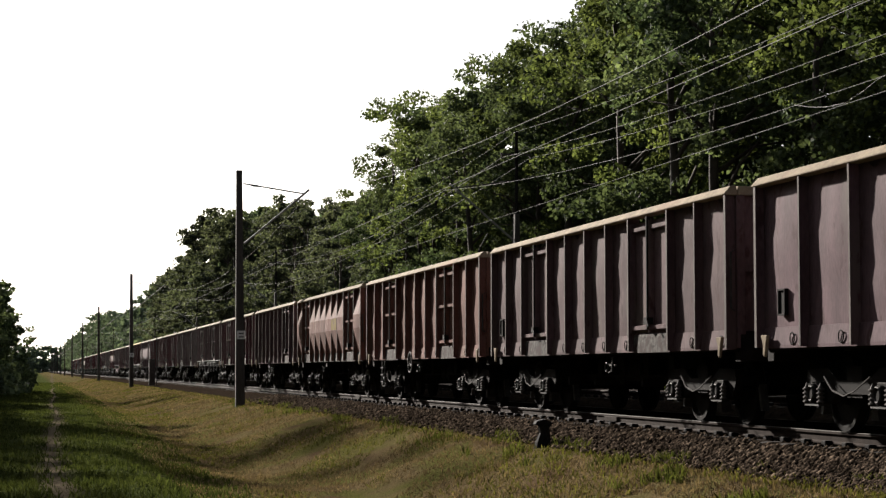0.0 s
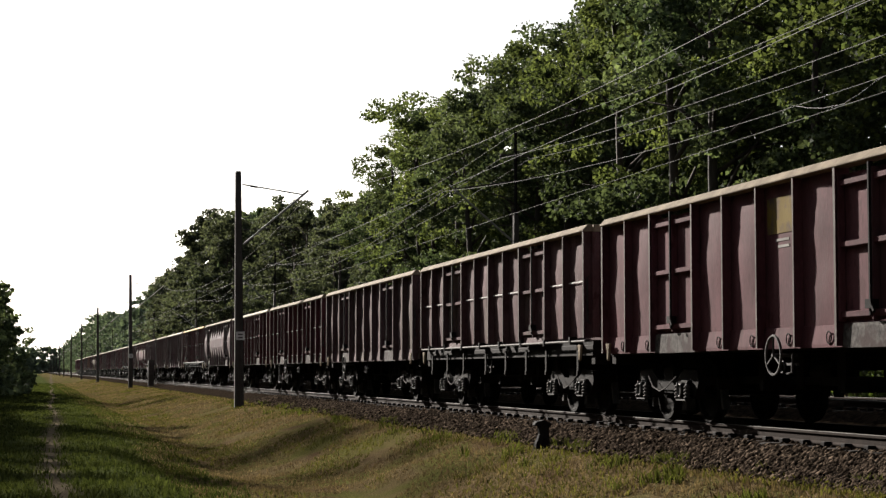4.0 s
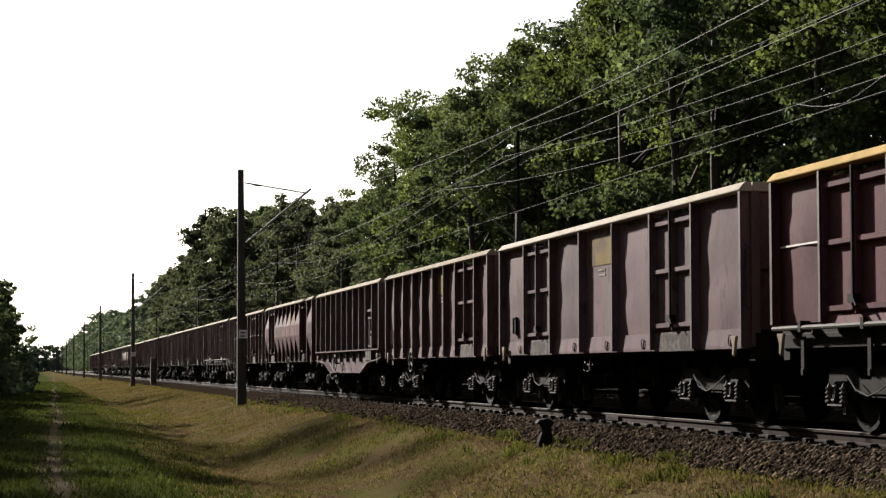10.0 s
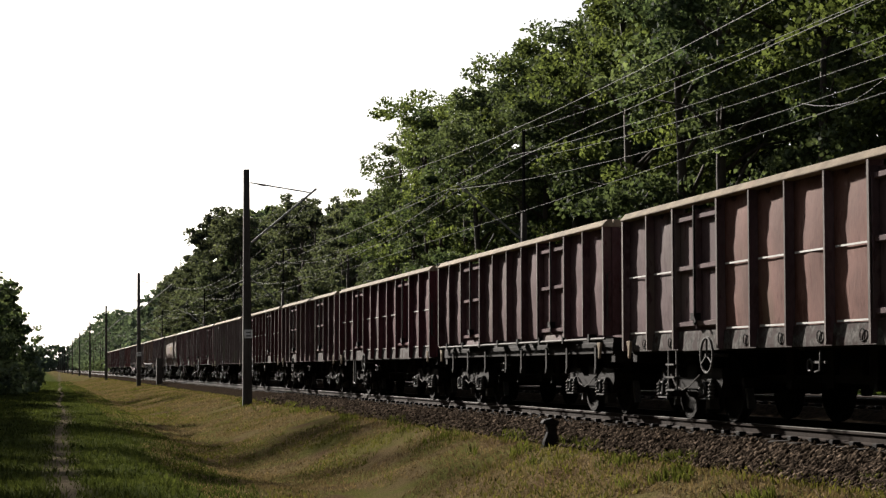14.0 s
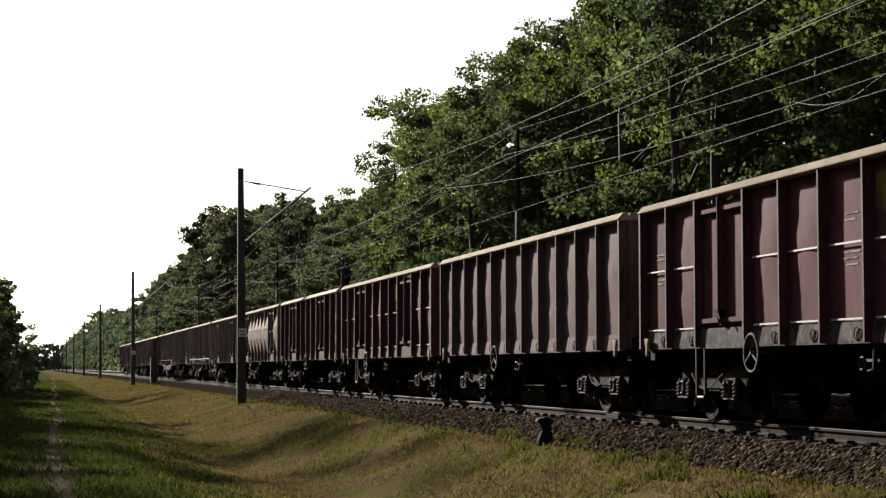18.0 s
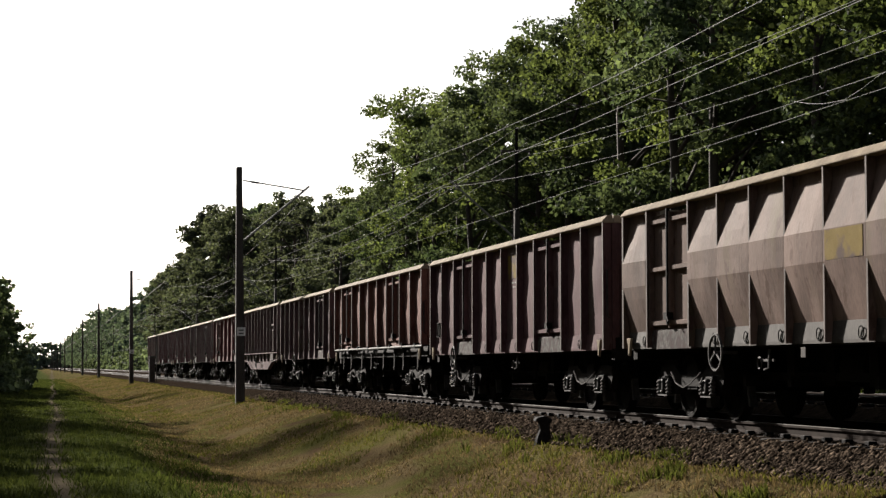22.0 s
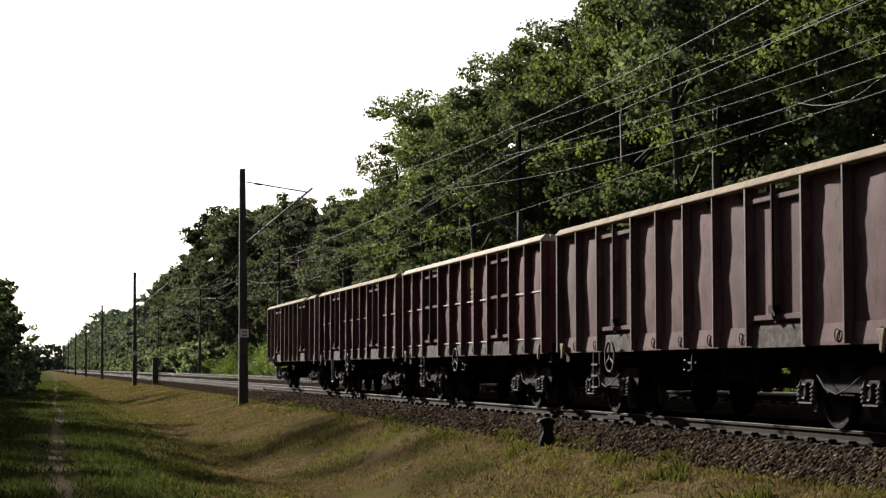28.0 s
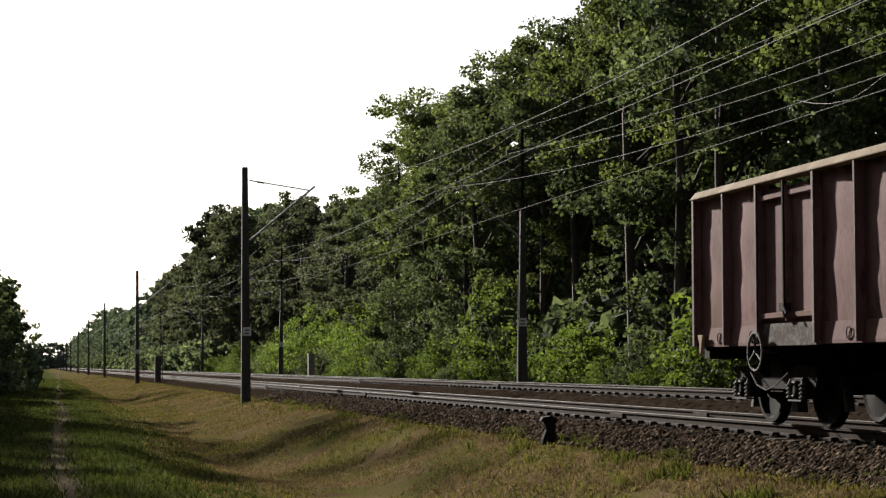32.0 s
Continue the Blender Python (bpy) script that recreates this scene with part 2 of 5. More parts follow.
def ground_material():
    """Meadow: dry straw, moss green and bare brown patches, worn soil on the footpath."""
    m = bpy.data.materials.new("meadow_ground")
    m.use_nodes = True
    n, l = m.node_tree.nodes, m.node_tree.links
    b = n["Principled BSDF"]
    b.inputs["Roughness"].default_value = 0.95
    b.inputs["Specular IOR Level"].default_value = 0.0
    geo = n.new("ShaderNodeNewGeometry")

    def noise_tex(scale, detail):
        t = n.new("ShaderNodeTexNoise")
        t.inputs["Scale"].default_value, t.inputs["Detail"].default_value = scale, detail
        l.new(geo.outputs["Position"], t.inputs["Vector"])
        return t.outputs["Fac"]

    def ramped(fac, p0, p1):
        r = n.new("ShaderNodeMapRange")
        r.inputs[1].default_value, r.inputs[2].default_value = p0, p1
        l.new(fac, r.inputs[0])
        return r.outputs[0]

    def blend(fac, c1, c2):
        x = n.new("ShaderNodeMixRGB")
        l.new(fac, x.inputs[0])
        for i, c in ((1, c1), (2, c2)):
            if isinstance(c, tuple):
                x.inputs[i].default_value = (*c, 1)
            else:
                l.new(c, x.inputs[i])
        return x.outputs[0]

    straw = blend(ramped(noise_tex(34, 6), 0.38, 0.62), (0.0570, 0.0425, 0.0233), (0.1061, 0.0796, 0.0438))
    green = blend(ramped(noise_tex(28, 6), 0.38, 0.62), (0.0409, 0.0420, 0.0137), (0.0841, 0.0796, 0.0273))
    col = blend(ramped(noise_tex(0.7, 4), 0.42, 0.58), straw, green)
    brown = blend(ramped(noise_tex(20, 4), 0.3, 0.7), (0.0398, 0.0260, 0.0161), (0.0862, 0.0597, 0.0365))
    col = blend(ramped(noise_tex(0.9, 6), 0.57, 0.66), col, brown)
    sep = n.new("ShaderNodeSeparateXYZ")
    l.new(geo.outputs["Position"], sep.inputs[0])
    lush = blend(ramped(noise_tex(22, 6), 0.36, 0.64), (0.0271, 0.0354, 0.0122), (0.0575, 0.0663, 0.0243))
    wob = n.new("ShaderNodeMath")
    wob.operation = "MULTIPLY_ADD"
    wob.inputs[1].default_value = 2.2
    l.new(noise_tex(0.35, 3), wob.inputs[0])
    l.new(sep.outputs["X"], wob.inputs[2])
    col = blend(ramped(wob.outputs[0], 4.3, 2.9), col, lush)
    pathx = n.new("ShaderNodeMath")
    pathx.operation = "MULTIPLY_ADD"
    pathx.inputs[1].default_value = -0.0085
    l.new(sep.outputs["Y"], pathx.inputs[0])
    sway = sep.outputs["X"]
    for freq, phase, amp in ((0.11, 0.0, -0.12), (0.31, 1.0, -0.03)):
        arg = n.new("ShaderNodeMath")
        arg.operation = "MULTIPLY_ADD"
        arg.inputs[1].default_value, arg.inputs[2].default_value = freq, phase
        l.new(sep.outputs["Y"], arg.inputs[0])
        sine = n.new("ShaderNodeMath")
        sine.operation = "SINE"
        l.new(arg.outputs[0], sine.inputs[0])
        add = n.new("ShaderNodeMath")
        add.operation = "MULTIPLY_ADD"
        add.inputs[1].default_value = amp
        l.new(sine.outputs[0], add.inputs[0])
        l.new(sway, add.inputs[2])
        sway = add.outputs[0]
    l.new(sway, pathx.inputs[2])
    off = n.new("ShaderNodeMath")
    off.operation = "ADD"
    off.inputs[1].default_value = -0.12
    l.new(pathx.outputs[0], off.inputs[0])
    ab = n.new("ShaderNodeMath")
    ab.operation = "ABSOLUTE"
    l.new(off.outputs[0], ab.inputs[0])
    soil = blend(ramped(noise_tex(25, 4), 0.3, 0.7), (0.0553, 0.0453, 0.0320), (0.1050, 0.0873, 0.0641))
    ragged = n.new("ShaderNodeMath")
    ragged.operation = "MULTIPLY_ADD"
    ragged.inputs[1].default_value = -0.55
    l.new(noise_tex(2.6, 5), ragged.inputs[0])
    l.new(ab.outputs[0], ragged.inputs[2])
    col = blend(ramped(ragged.outputs[0], 0.16, -0.22), col, soil)
    l.new(col, b.inputs["Base Color"])
    bp = n.new("ShaderNodeBump")
    bp.inputs["Strength"].default_value, bp.inputs["Distance"].default_value = 0.9, 0.05
    l.new(noise_tex(30, 6), bp.inputs["Height"])
    l.new(bp.outputs[0], b.inputs["Normal"])
    return m


GROUND = ground_material()

# ---- mesh tools ----
class Geo:
    """Collects vertices and faces of one mesh."""

    def __init__(self):
        self.v, self.f = [], []

    def box(self, x0, y0, z0, x1, y1, z1):
        k = len(self.v)
        self.v += [(x0, y0, z0), (x1, y0, z0), (x1, y1, z0), (x0, y1, z0), (x0, y0, z1), (x1, y0, z1), (x1, y1, z1), (x0, y1, z1)]
        self.f += [(k, k + 3, k + 2, k + 1), (k + 4, k + 5, k + 6, k + 7), (k, k + 1, k + 5, k + 4), (k + 1, k + 2, k + 6, k + 5), (k + 2, k + 3, k + 7, k + 6), (k + 3, k, k + 4, k + 7)]
        return self

    def prism(self, outline, axis, a0, a1):
        """Extrudes a closed outline of (u, v) along axis 'x' or 'y' (v is z), or 'z' (u is x, v is y)."""
        k, n = len(self.v), len(outline)
        for a in (a0, a1):
            self.v += [(a, u, v) if axis == "x" else (u, a, v) if axis == "y" else (u, v, a) for u, v in outline]
        self.f += [tuple(range(k, k + n)), tuple(range(k + 2 * n - 1, k + n - 1, -1))]
        self.f += [(k + (i + 1) % n, k + i, k + n + i, k + n + (i + 1) % n) for i in range(n)]
        return self

    def tube(self, pts, radii, sides=6, cap=True):
        pts = [Vector(p) for p in pts]
        if not isinstance(radii, (list, tuple)):
            radii = [radii] * len(pts)
        k = len(self.v)
        for i, p in enumerate(pts):
            d = (pts[min(i + 1, len(pts) - 1)] - pts[max(i - 1, 0)]).normalized()
            up = Vector((0, 0, 1)) if abs(d.z) < 0.9 else Vector((1, 0, 0))
            s = d.cross(up).normalized()
            t = s.cross(d)
            for j in range(sides):
                a = 2 * math.pi * j / sides
                self.v.append(tuple(p + (s * math.cos(a) + t * math.sin(a)) * radii[i]))
        for i in range(len(pts) - 1):
            for j in range(sides):
                a, b = k + i * sides + j, k + i * sides + (j + 1) % sides
                self.f.append((a, b, b + sides, a + sides))
        if cap:
            self.f.append(tuple(range(k + sides - 1, k - 1, -1)))
            self.f.append(tuple(range(k + (len(pts) - 1) * sides, k + len(pts) * sides)))
        return self

    def ring(self, centre, axis, radius, thick, sides=14, flat=5):
        c = Vector(centre)
        u, w = {"x": (Vector((0, 1, 0)), Vector((0, 0, 1))), "y": (Vector((1, 0, 0)), Vector((0, 0, 1)))}[axis]
        ax = u.cross(w)
        k = len(self.v)
        for i in range(sides):
            a = 2 * math.pi * i / sides
            out = u * math.cos(a) + w * math.sin(a)
            for j in range(flat):
                b = 2 * math.pi * j / flat
                self.v.append(tuple(c + out * (radius + thick * math.cos(b)) + ax * (thick * math.sin(b))))
        for i in range(sides):
            for j in range(flat):
                p, q = i * flat, ((i + 1) % sides) * flat
                self.f.append((k + p + j, k + q + j, k + q + (j + 1) % flat, k + p + (j + 1) % flat))
        return self

    def disc(self, profile, axis="x", sides=20):
        """Turned body about the x or y axis: profile of (along, radius)."""
        k, n = len(self.v), len(profile)
        for i in range(sides):
            a = 2 * math.pi * i / sides
            for s, r in profile:
                self.v.append((s, r * math.cos(a), r * math.sin(a)) if axis == "x" else (r * math.cos(a), s, r * math.sin(a)))
        for i in range(sides):
            for j in range(n - 1):
                p, q = k + i * n + j, k + ((i + 1) % sides) * n + j
                self.f.append((p, q, q + 1, p + 1))
        return self

    def mesh(self, name, material, bevel=0.0, smooth=False):
        me = bpy.data.meshes.new(name)
        me.from_pydata(self.v, [], self.f)
        me.materials.append(material)
        bm = bmesh.new()
        bm.from_mesh(me)
        bmesh.ops.recalc_face_normals(bm, faces=bm.faces)
        if bevel:
            bmesh.ops.bevel(bm, geom=[e for e in bm.edges if len(e.link_faces) == 2 and e.calc_face_angle(0) > 0.5], offset=bevel, segments=1, affect="EDGES", clamp_overlap=True)
        bm.to_mesh(me)
        bm.free()
        if smooth:
            me.shade_smooth()
        me.update()
        return me


MESHES = {}


def cached(key, make):
    """One mesh per key, shared by all alike pieces."""
    if key not in MESHES:
        MESHES[key] = make()
    return MESHES[key]


def part(name, me, parent, at=(0, 0, 0), label=""):
    ob = new(name, me)
    ob.parent = parent
    ob.location = at
    if label:
        tagged(ob, label)
    return ob


def big_mesh(name, verts, faces, material, smooth=False):
    """A mesh from arrays: verts (n, 3), faces (m, k) of one size."""
    me = bpy.data.meshes.new(name)
    k = faces.shape[1]
    me.vertices.add(len(verts))
    me.vertices.foreach_set("co", np.asarray(verts, np.float32).ravel())
    me.loops.add(faces.size)
    me.loops.foreach_set("vertex_index", np.asarray(faces, np.int32).ravel())
    me.polygons.add(len(faces))
    me.polygons.foreach_set("loop_start", np.arange(0, faces.size, k, dtype=np.int32))
    me.update(calc_edges=True)
    me.validate()
    me.materials.append(material)
    if smooth:
        me.shade_smooth()
    return me

# ---- ground ----
TRACK_X, FAR_X, FAR_Z = 10.2, 14.25, 0.25
PROFILE = [(-400, 1.5), (-60, -0.3), (-14, -0.78), (-3, -0.88), (0.4, -0.95), (1.8, -1.0), (3.2, -1.16), (4.4, -1.28), (5.4, -1.08), (6.5, -0.72),
           (7.3, -0.52), (7.9, -0.42), (8.4, -0.5), (16.4, -0.5), (17.3, -0.15), (19, -0.1), (24, 0.1), (60, 0.6), (600, 3.0)]


def ground_z(x, y):
    """Height of the ground: meadow, ditch, railway bank and forest floor."""
    for (x0, z0), (x1, z1) in zip(PROFILE, PROFILE[1:]):
        if x <= x1:
            z = z0 + (z1 - z0) * max(0.0, (x - x0) / (x1 - x0))
            break
    if 1.5 < x < 7.4:
        w = math.sin(math.pi * (x - 1.5) / 5.9)
        near = max(0.0, min(1.0, (62 - y) / 40))
        z -= w * (0.38 * near - 0.22 * max(0.0, min(1.0, (y - 60) / 60)))
        z += w * 0.22 * noise.noise((x * 0.35, y * 0.09, 3.1))
    if -6 < x < 7.8:
        fade = min(1.0, (7.8 - x) / 1.5)
        z += fade * (0.06 * noise.noise((x * 0.9, y * 0.5, 0.3)) + 0.03 * noise.noise((x * 2.6, y * 1.7, 5.0)))
    return z


def build_ground():
    xs = sorted({*[-400, -200, -100, -60, -40, -28, -20, -14, -10, -7], *[round(-5 + 0.3 * i, 2) for i in range(10)], *[round(-2 + 0.2 * i, 2) for i in range(51)],
                 *[8.3, 9, 12, 16.4, 16.8, 17.3, 18, 19, 21, 24, 30, 40, 60, 100, 200, 400, 600]})
    ys = [-80, -40, -20, -8, 0, 6, 10, 13] + [15 + 0.3 * i for i in range(170)] + [66 + 0.8 * i for i in range(80)] + [130 + 3 * i for i in range(50)] + [280 + 10 * i for i in range(32)]
    ys += [600 + 40 * i for i in range(21)] + [1500, 1800, 2400, 3200, 4500]
    verts = np.array([(x, y, ground_z(x, y)) for y in ys for x in xs])
    nx = len(xs)
    i, j = np.meshgrid(np.arange(len(ys) - 1), np.arange(nx - 1), indexing="ij")
    k = (i * nx + j).ravel()
    faces = np.stack([k, k + 1, k + nx + 1, k + nx], 1)
    ob = new("ground", big_mesh("ground", verts, faces, GROUND, smooth=True))
    tagged(ob, "dry yellow-green grass bank with a shallow ditch and a trodden path", "ground", kind="structure")


build_ground()


def ballast_bed(name, centre, lift, x_out, z_out, label):
    """Gravel bed of one track: a shouldered bank with an uneven surface."""
    side = -1 if x_out < centre else 1
    prof = [(x_out, z_out), (x_out - side * 0.35, z_out + 0.12), (centre + side * 1.75, lift - 0.25), (centre + side * 1.4, lift - 0.185), (centre + side * 0.5, lift - 0.20),
            (centre - side * 0.5, lift - 0.20), (centre - side * 1.3, lift - 0.19), (centre - side * 2.03, -0.2)]
    dense = []
    for (a, za), (b, zb) in zip(prof, prof[1:]):
        n = max(1, int(abs(b - a) / 0.12))
        dense += [(a + (b - a) * i / n, za + (zb - za) * i / n) for i in range(n)]
    dense.append(prof[-1])
    ys = [8 + 0.16 * i for i in range(400)] + [72 + 0.8 * i for i in range(80)] + [136 + 8 * i for i in range(60)] + [620, 800, 1100, 1500]
    rng = np.random.default_rng(4)
    verts = []
    for y in ys:
        for i, (x, z) in enumerate(dense):
            amp = 0.045 if 0 < i < len(dense) - 1 and y < 140 else 0
            verts.append((x + rng.uniform(-amp, amp), y + rng.uniform(-amp, amp), z + rng.uniform(-amp, amp) * 0.8))
    nx = len(dense)
    i, j = np.meshgrid(np.arange(len(ys) - 1), np.arange(nx - 1), indexing="ij")
    k = (i * nx + j).ravel()
    ob = new(name, big_mesh(name, np.array(verts), np.stack([k, k + 1, k + nx + 1, k + nx], 1), BALLAST))
    tagged(ob, label, "ballast", kind="structure")


ballast_bed("ballast_near", TRACK_X, 0.0, 7.75, -0.48, "dark brown crushed-stone ballast under the near track")
ballast_bed("ballast_far", FAR_X, FAR_Z, 17.3, -0.2, "dark brown crushed-stone ballast under the far track")


def rail_mesh(material_foot, material_head):
    """Rail profile along y from the near end to the distance, with a polished head."""
    prof = [(-0.062, -0.152), (0.062, -0.152), (0.062, -0.138), (0.012, -0.118), (0.011, -0.045), (0.035, -0.034), (0.035, -0.006), (0.026, 0.0), (-0.026, 0.0), (-0.035, -0.006), (-0.035, -0.034),
            (-0.011, -0.045), (-0.012, -0.118), (-0.062, -0.138)]
    g = Geo()
    g.prism(prof, "y", 6, 1200)
    me = g.mesh("rail", material_foot)
    me.materials.append(material_head)
    for p in me.polygons:
        if abs(p.normal.y) < 0.5 and p.center.z > -0.008:
            p.material_index = 1
    return me


def build_track(name, x, lift, label, pieces):
    track = new(name)
    track.location = (x, 0, lift)
    tagged(track, label, "railway track", kind="structure")
    rail = cached("rail", lambda: rail_mesh(RAIL, RAIL_HEAD))
    for side in (-0.752, 0.752):
        part("rail", rail, track, (side, 0, 0))
    sleeper = cached("sleeper", lambda: Geo().prism([(-1.25, -0.30), (1.25, -0.30), (1.25, -0.19), (1.1, -0.17), (0.5, -0.175), (0.3, -0.2), (-0.3, -0.2), (-0.5, -0.175), (-1.1, -0.17), (-1.25, -0.19)], "y", -0.13, 0.13).mesh("sleeper", SLEEPER, 0.015))

    def clip_mesh():
        g = Geo()
        for s in (-0.752, 0.752):
            for d in (-1, 1):
                g.box(s + d * 0.045 if d > 0 else s - 0.15, -0.06, -0.172, s + 0.15 if d > 0 else s - 0.045, 0.06, -0.115)
        return g.mesh("rail_clip", UNDER, 0.01)

    clips = cached("rail_clip", clip_mesh)
    rng = random.Random(7)
    for i in range(pieces):
        s = part("sleeper", sleeper, track, (rng.uniform(-0.02, 0.02), 12 + 0.62 * i, 0))
        s.rotation_euler.z = rng.uniform(-0.006, 0.006)
        if i < 110:
            part("rail_fastening", clips, s)
    # fish plates at the joints
    plate = cached("fishplate", lambda: Geo().box(-0.055, -0.35, -0.115, -0.012, 0.35, -0.035).mesh("fishplate", RAIL, 0.008))
    for y in (30.2, 55.4, 80.6):
        part("fishplate", plate, track, (-0.752, y, 0))
        part("fishplate", plate, track, (0.72, y, 0))


build_track("railway_track", TRACK_X, 0.0, "railway track with polished rail heads on concrete sleepers", 290)
build_track("railway_track", FAR_X, FAR_Z, "second railway track on slightly higher ballast by the forest", 290)

# ---- goods train ----
PANEL_X, RIB_X, TOP_Z, SIDE_Z = -1.38, -1.50, 3.12, 1.02


def dented_panel(width, material, seed, z0, z1, bulge, dents=1.0):
    """Side sheet between two ribs: flat and dented, or folded outwards to the rib edges (bulge)."""
    rng = random.Random(seed)
    nx, nz = 4, 9
    h = z1 - z0
    g = Geo()
    ox, oz = rng.uniform(0, 90), rng.uniform(0, 90)
    levels = [i / nz for i in range(nz + 1)]
    if bulge:
        levels = [0.0, 0.06, 0.16, 0.26, 0.36, 0.455, 0.55, 0.64, 0.74, 0.84, 0.94, 1.0]
    for t in levels:
        for i in range(nx + 1):
            y = -width / 2 + width * i / nx
            d = 0.028 * math.sin(math.pi * i / nx) * math.sin(math.pi * min(1, t * 1.05)) + 0.030 * noise.noise((i * 0.7 + ox, t * 5 + oz, 0.5)) * (0 < i < nx)
            d *= dents
            if bulge:
                d = d * 0.5 + bulge * (-0.05 if t <= 0.06 else -0.05 + 1.05 * (t - 0.06) / 0.395 if t < 0.455 else 1.0 if t <= 0.64 else 1.0 - 0.95 * (t - 0.64) / 0.30 if t < 0.94 else 0.05)
            g.v.append((PANEL_X - d, y, z0 + t * h))
    m = nx + 1
    for r in range(len(levels) - 1):
        for i in range(nx):
            k = r * m + i
            g.f.append((k, k + m, k + m + 1, k + 1))
    g.box(PANEL_X + 0.068 if bulge else PANEL_X + 0.008, -width / 2, z0, PANEL_X + 0.09 if bulge else PANEL_X + 0.03, width / 2, z1)
    return g.mesh("side_panel", material, smooth=not bulge)


def rib_mesh(material, z0, z1, thick, depth=0.132):
    g = Geo()
    g.prism([(PANEL_X + 0.065, 0.008), (PANEL_X - depth, 0.008), (PANEL_X - depth, -thick), (PANEL_X - depth + 0.012, -thick), (PANEL_X - depth + 0.012, -0.008), (PANEL_X + 0.065, -0.008)], "z", z0 + 0.02, z1)
    me = g.mesh("rib", material)
    me.materials.append(EDGE)
    for p in me.polygons:
        if p.normal.x < -0.9 and p.center.x < PANEL_X - depth + 0.004:
            p.material_index = 1
    return me


def door_mesh(material, width, z0, z1):
    g = Geo()
    g.box(PANEL_X - 0.018, -width / 2, z0, PANEL_X + 0.012, width / 2, z1)
    for s in (-1, 1):
        a = s * width / 2
        proud = 0.105 if s > 0 else 0.045
        g.box(PANEL_X - proud, min(a, a - s * 0.035), z0, PANEL_X - 0.016, max(a, a - s * 0.035), z1)
    return g.mesh("door_leaf", material, 0.006)


def bogie_side(sign):
    """Pressed side frame of a bogie with its axle guards and bolster, as one outline."""
    x = sign * 1.06
    out = [(-1.32, 0.58), (-1.28, 0.74), (-0.7, 0.76), (-0.42, 0.62), (0.42, 0.62), (0.7, 0.76), (1.28, 0.74), (1.32, 0.58), (1.18, 0.36), (1.1, 0.36), (1.05, 0.58), (0.75, 0.58), (0.7, 0.36), (0.62, 0.36),
           (0.45, 0.46), (-0.45, 0.46), (-0.62, 0.36), (-0.7, 0.36), (-0.75, 0.58), (-1.05, 0.58), (-1.1, 0.36), (-1.18, 0.36)]
    return x, out


def bogie_mesh():
    g = Geo()
    for sign in (-1, 1):
        x, out = bogie_side(sign)
        g.prism(out, "x", x - 0.06, x + 0.06)
    g.box(-1.1, -0.2, 0.42, 1.1, 0.2, 0.78)
    for y in (-1.25, 1.25):
        g.box(-1.05, y - 0.06, 0.52, 1.05, y + 0.06, 0.66)
    g.tube([(0, 0, 0.7), (0, 0, 0.96)], 0.22, 10)
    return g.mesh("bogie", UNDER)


def wheelset_mesh():
    g = Geo()
    for s in (-1, 1):
        prof = [(0.66, 0.0), (0.66, 0.12), (0.70, 0.40), (0.685, 0.46), (0.715, 0.49), (0.72, 0.462), (0.82, 0.452), (0.82, 0.40), (0.77, 0.37), (0.75, 0.15), (0.83, 0.13), (0.83, 0.0)]
        g.disc([(s * a, r) for a, r in prof], "x", 18)
    g.disc([(-1.0, 0.0), (-1.0, 0.07), (1.0, 0.07), (1.0, 0.0)], "x", 10)
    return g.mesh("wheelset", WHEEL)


def axlebox_mesh():
    g = Geo()
    g.box(-1.19, -0.14, 0.34, -0.98, 0.14, 0.60)
    g.tube([(-1.18, 0, 0.46), (-1.25, 0, 0.46)], 0.115, 12)
    return g.mesh("axle_box", UNDER, 0.012)


def cover_mesh():
    g = Geo()
    g.ring((-1.255, 0, 0.46), "x", 0.085, 0.012, 12, 4)
    g.box(-1.24, -0.2, 0.315, -1.13, 0.2, 0.335)
    return g.mesh("axle_cover", STEEL)


def spring_mesh():
    g = Geo()
    prof = [(0.0, 0.0)]
    for k in range(4):
        prof += [(0.05 * k, 0.03), (0.05 * k + 0.01, 0.05), (0.05 * k + 0.024, 0.05), (0.05 * k + 0.034, 0.03)]
    prof.append((0.25, 0.0))
    g.disc(prof, "x", 7)
    g.v = [(-1.21 + b, c, 0.345 + a) for a, b, c in g.v]
    return g.mesh("spring", IRON)


def hook_mesh():
    g = Geo()
    g.box(-0.05, -0.02, 0.98, 0.05, 0.32, 1.10)
    g.tube([(0, 0.3, 1.02), (0.0, 0.42, 0.98), (0, 0.44, 1.06), (0, 0.36, 1.12)], 0.035, 6)
    g.tube([(-0.05, 0.3, 1.0), (-0.07, 0.36, 0.7), (0.07, 0.36, 0.7), (0.05, 0.3, 1.0)], 0.022, 6)
    return g.mesh("coupling", UNDER)


def buffer_mesh():
    g = Geo()
    g.tube([(0, 0, 0), (0, 0.34, 0)], [0.13, 0.11], 12)
    g.tube([(0, 0.32, 0), (0, 0.47, 0)], 0.075, 10)
    g.tube([(0, 0.46, 0), (0, 0.50, 0)], [0.225, 0.215], 16)
    return g.mesh("buffer", UNDER)


def handwheel_mesh():
    g = Geo()
    g.ring((0, 0, 0), "x", 0.235, 0.018, 20, 6)
    for a in (90, 210, 330):
        g.tube([(0, 0, 0), (0, 0.235 * math.cos(radians(a)), 0.235 * math.sin(radians(a)))], 0.014, 5)
    g.tube([(-0.02, 0, 0), (0.30, 0, 0)], 0.022, 8)
    return g.mesh("handwheel", STEEL)


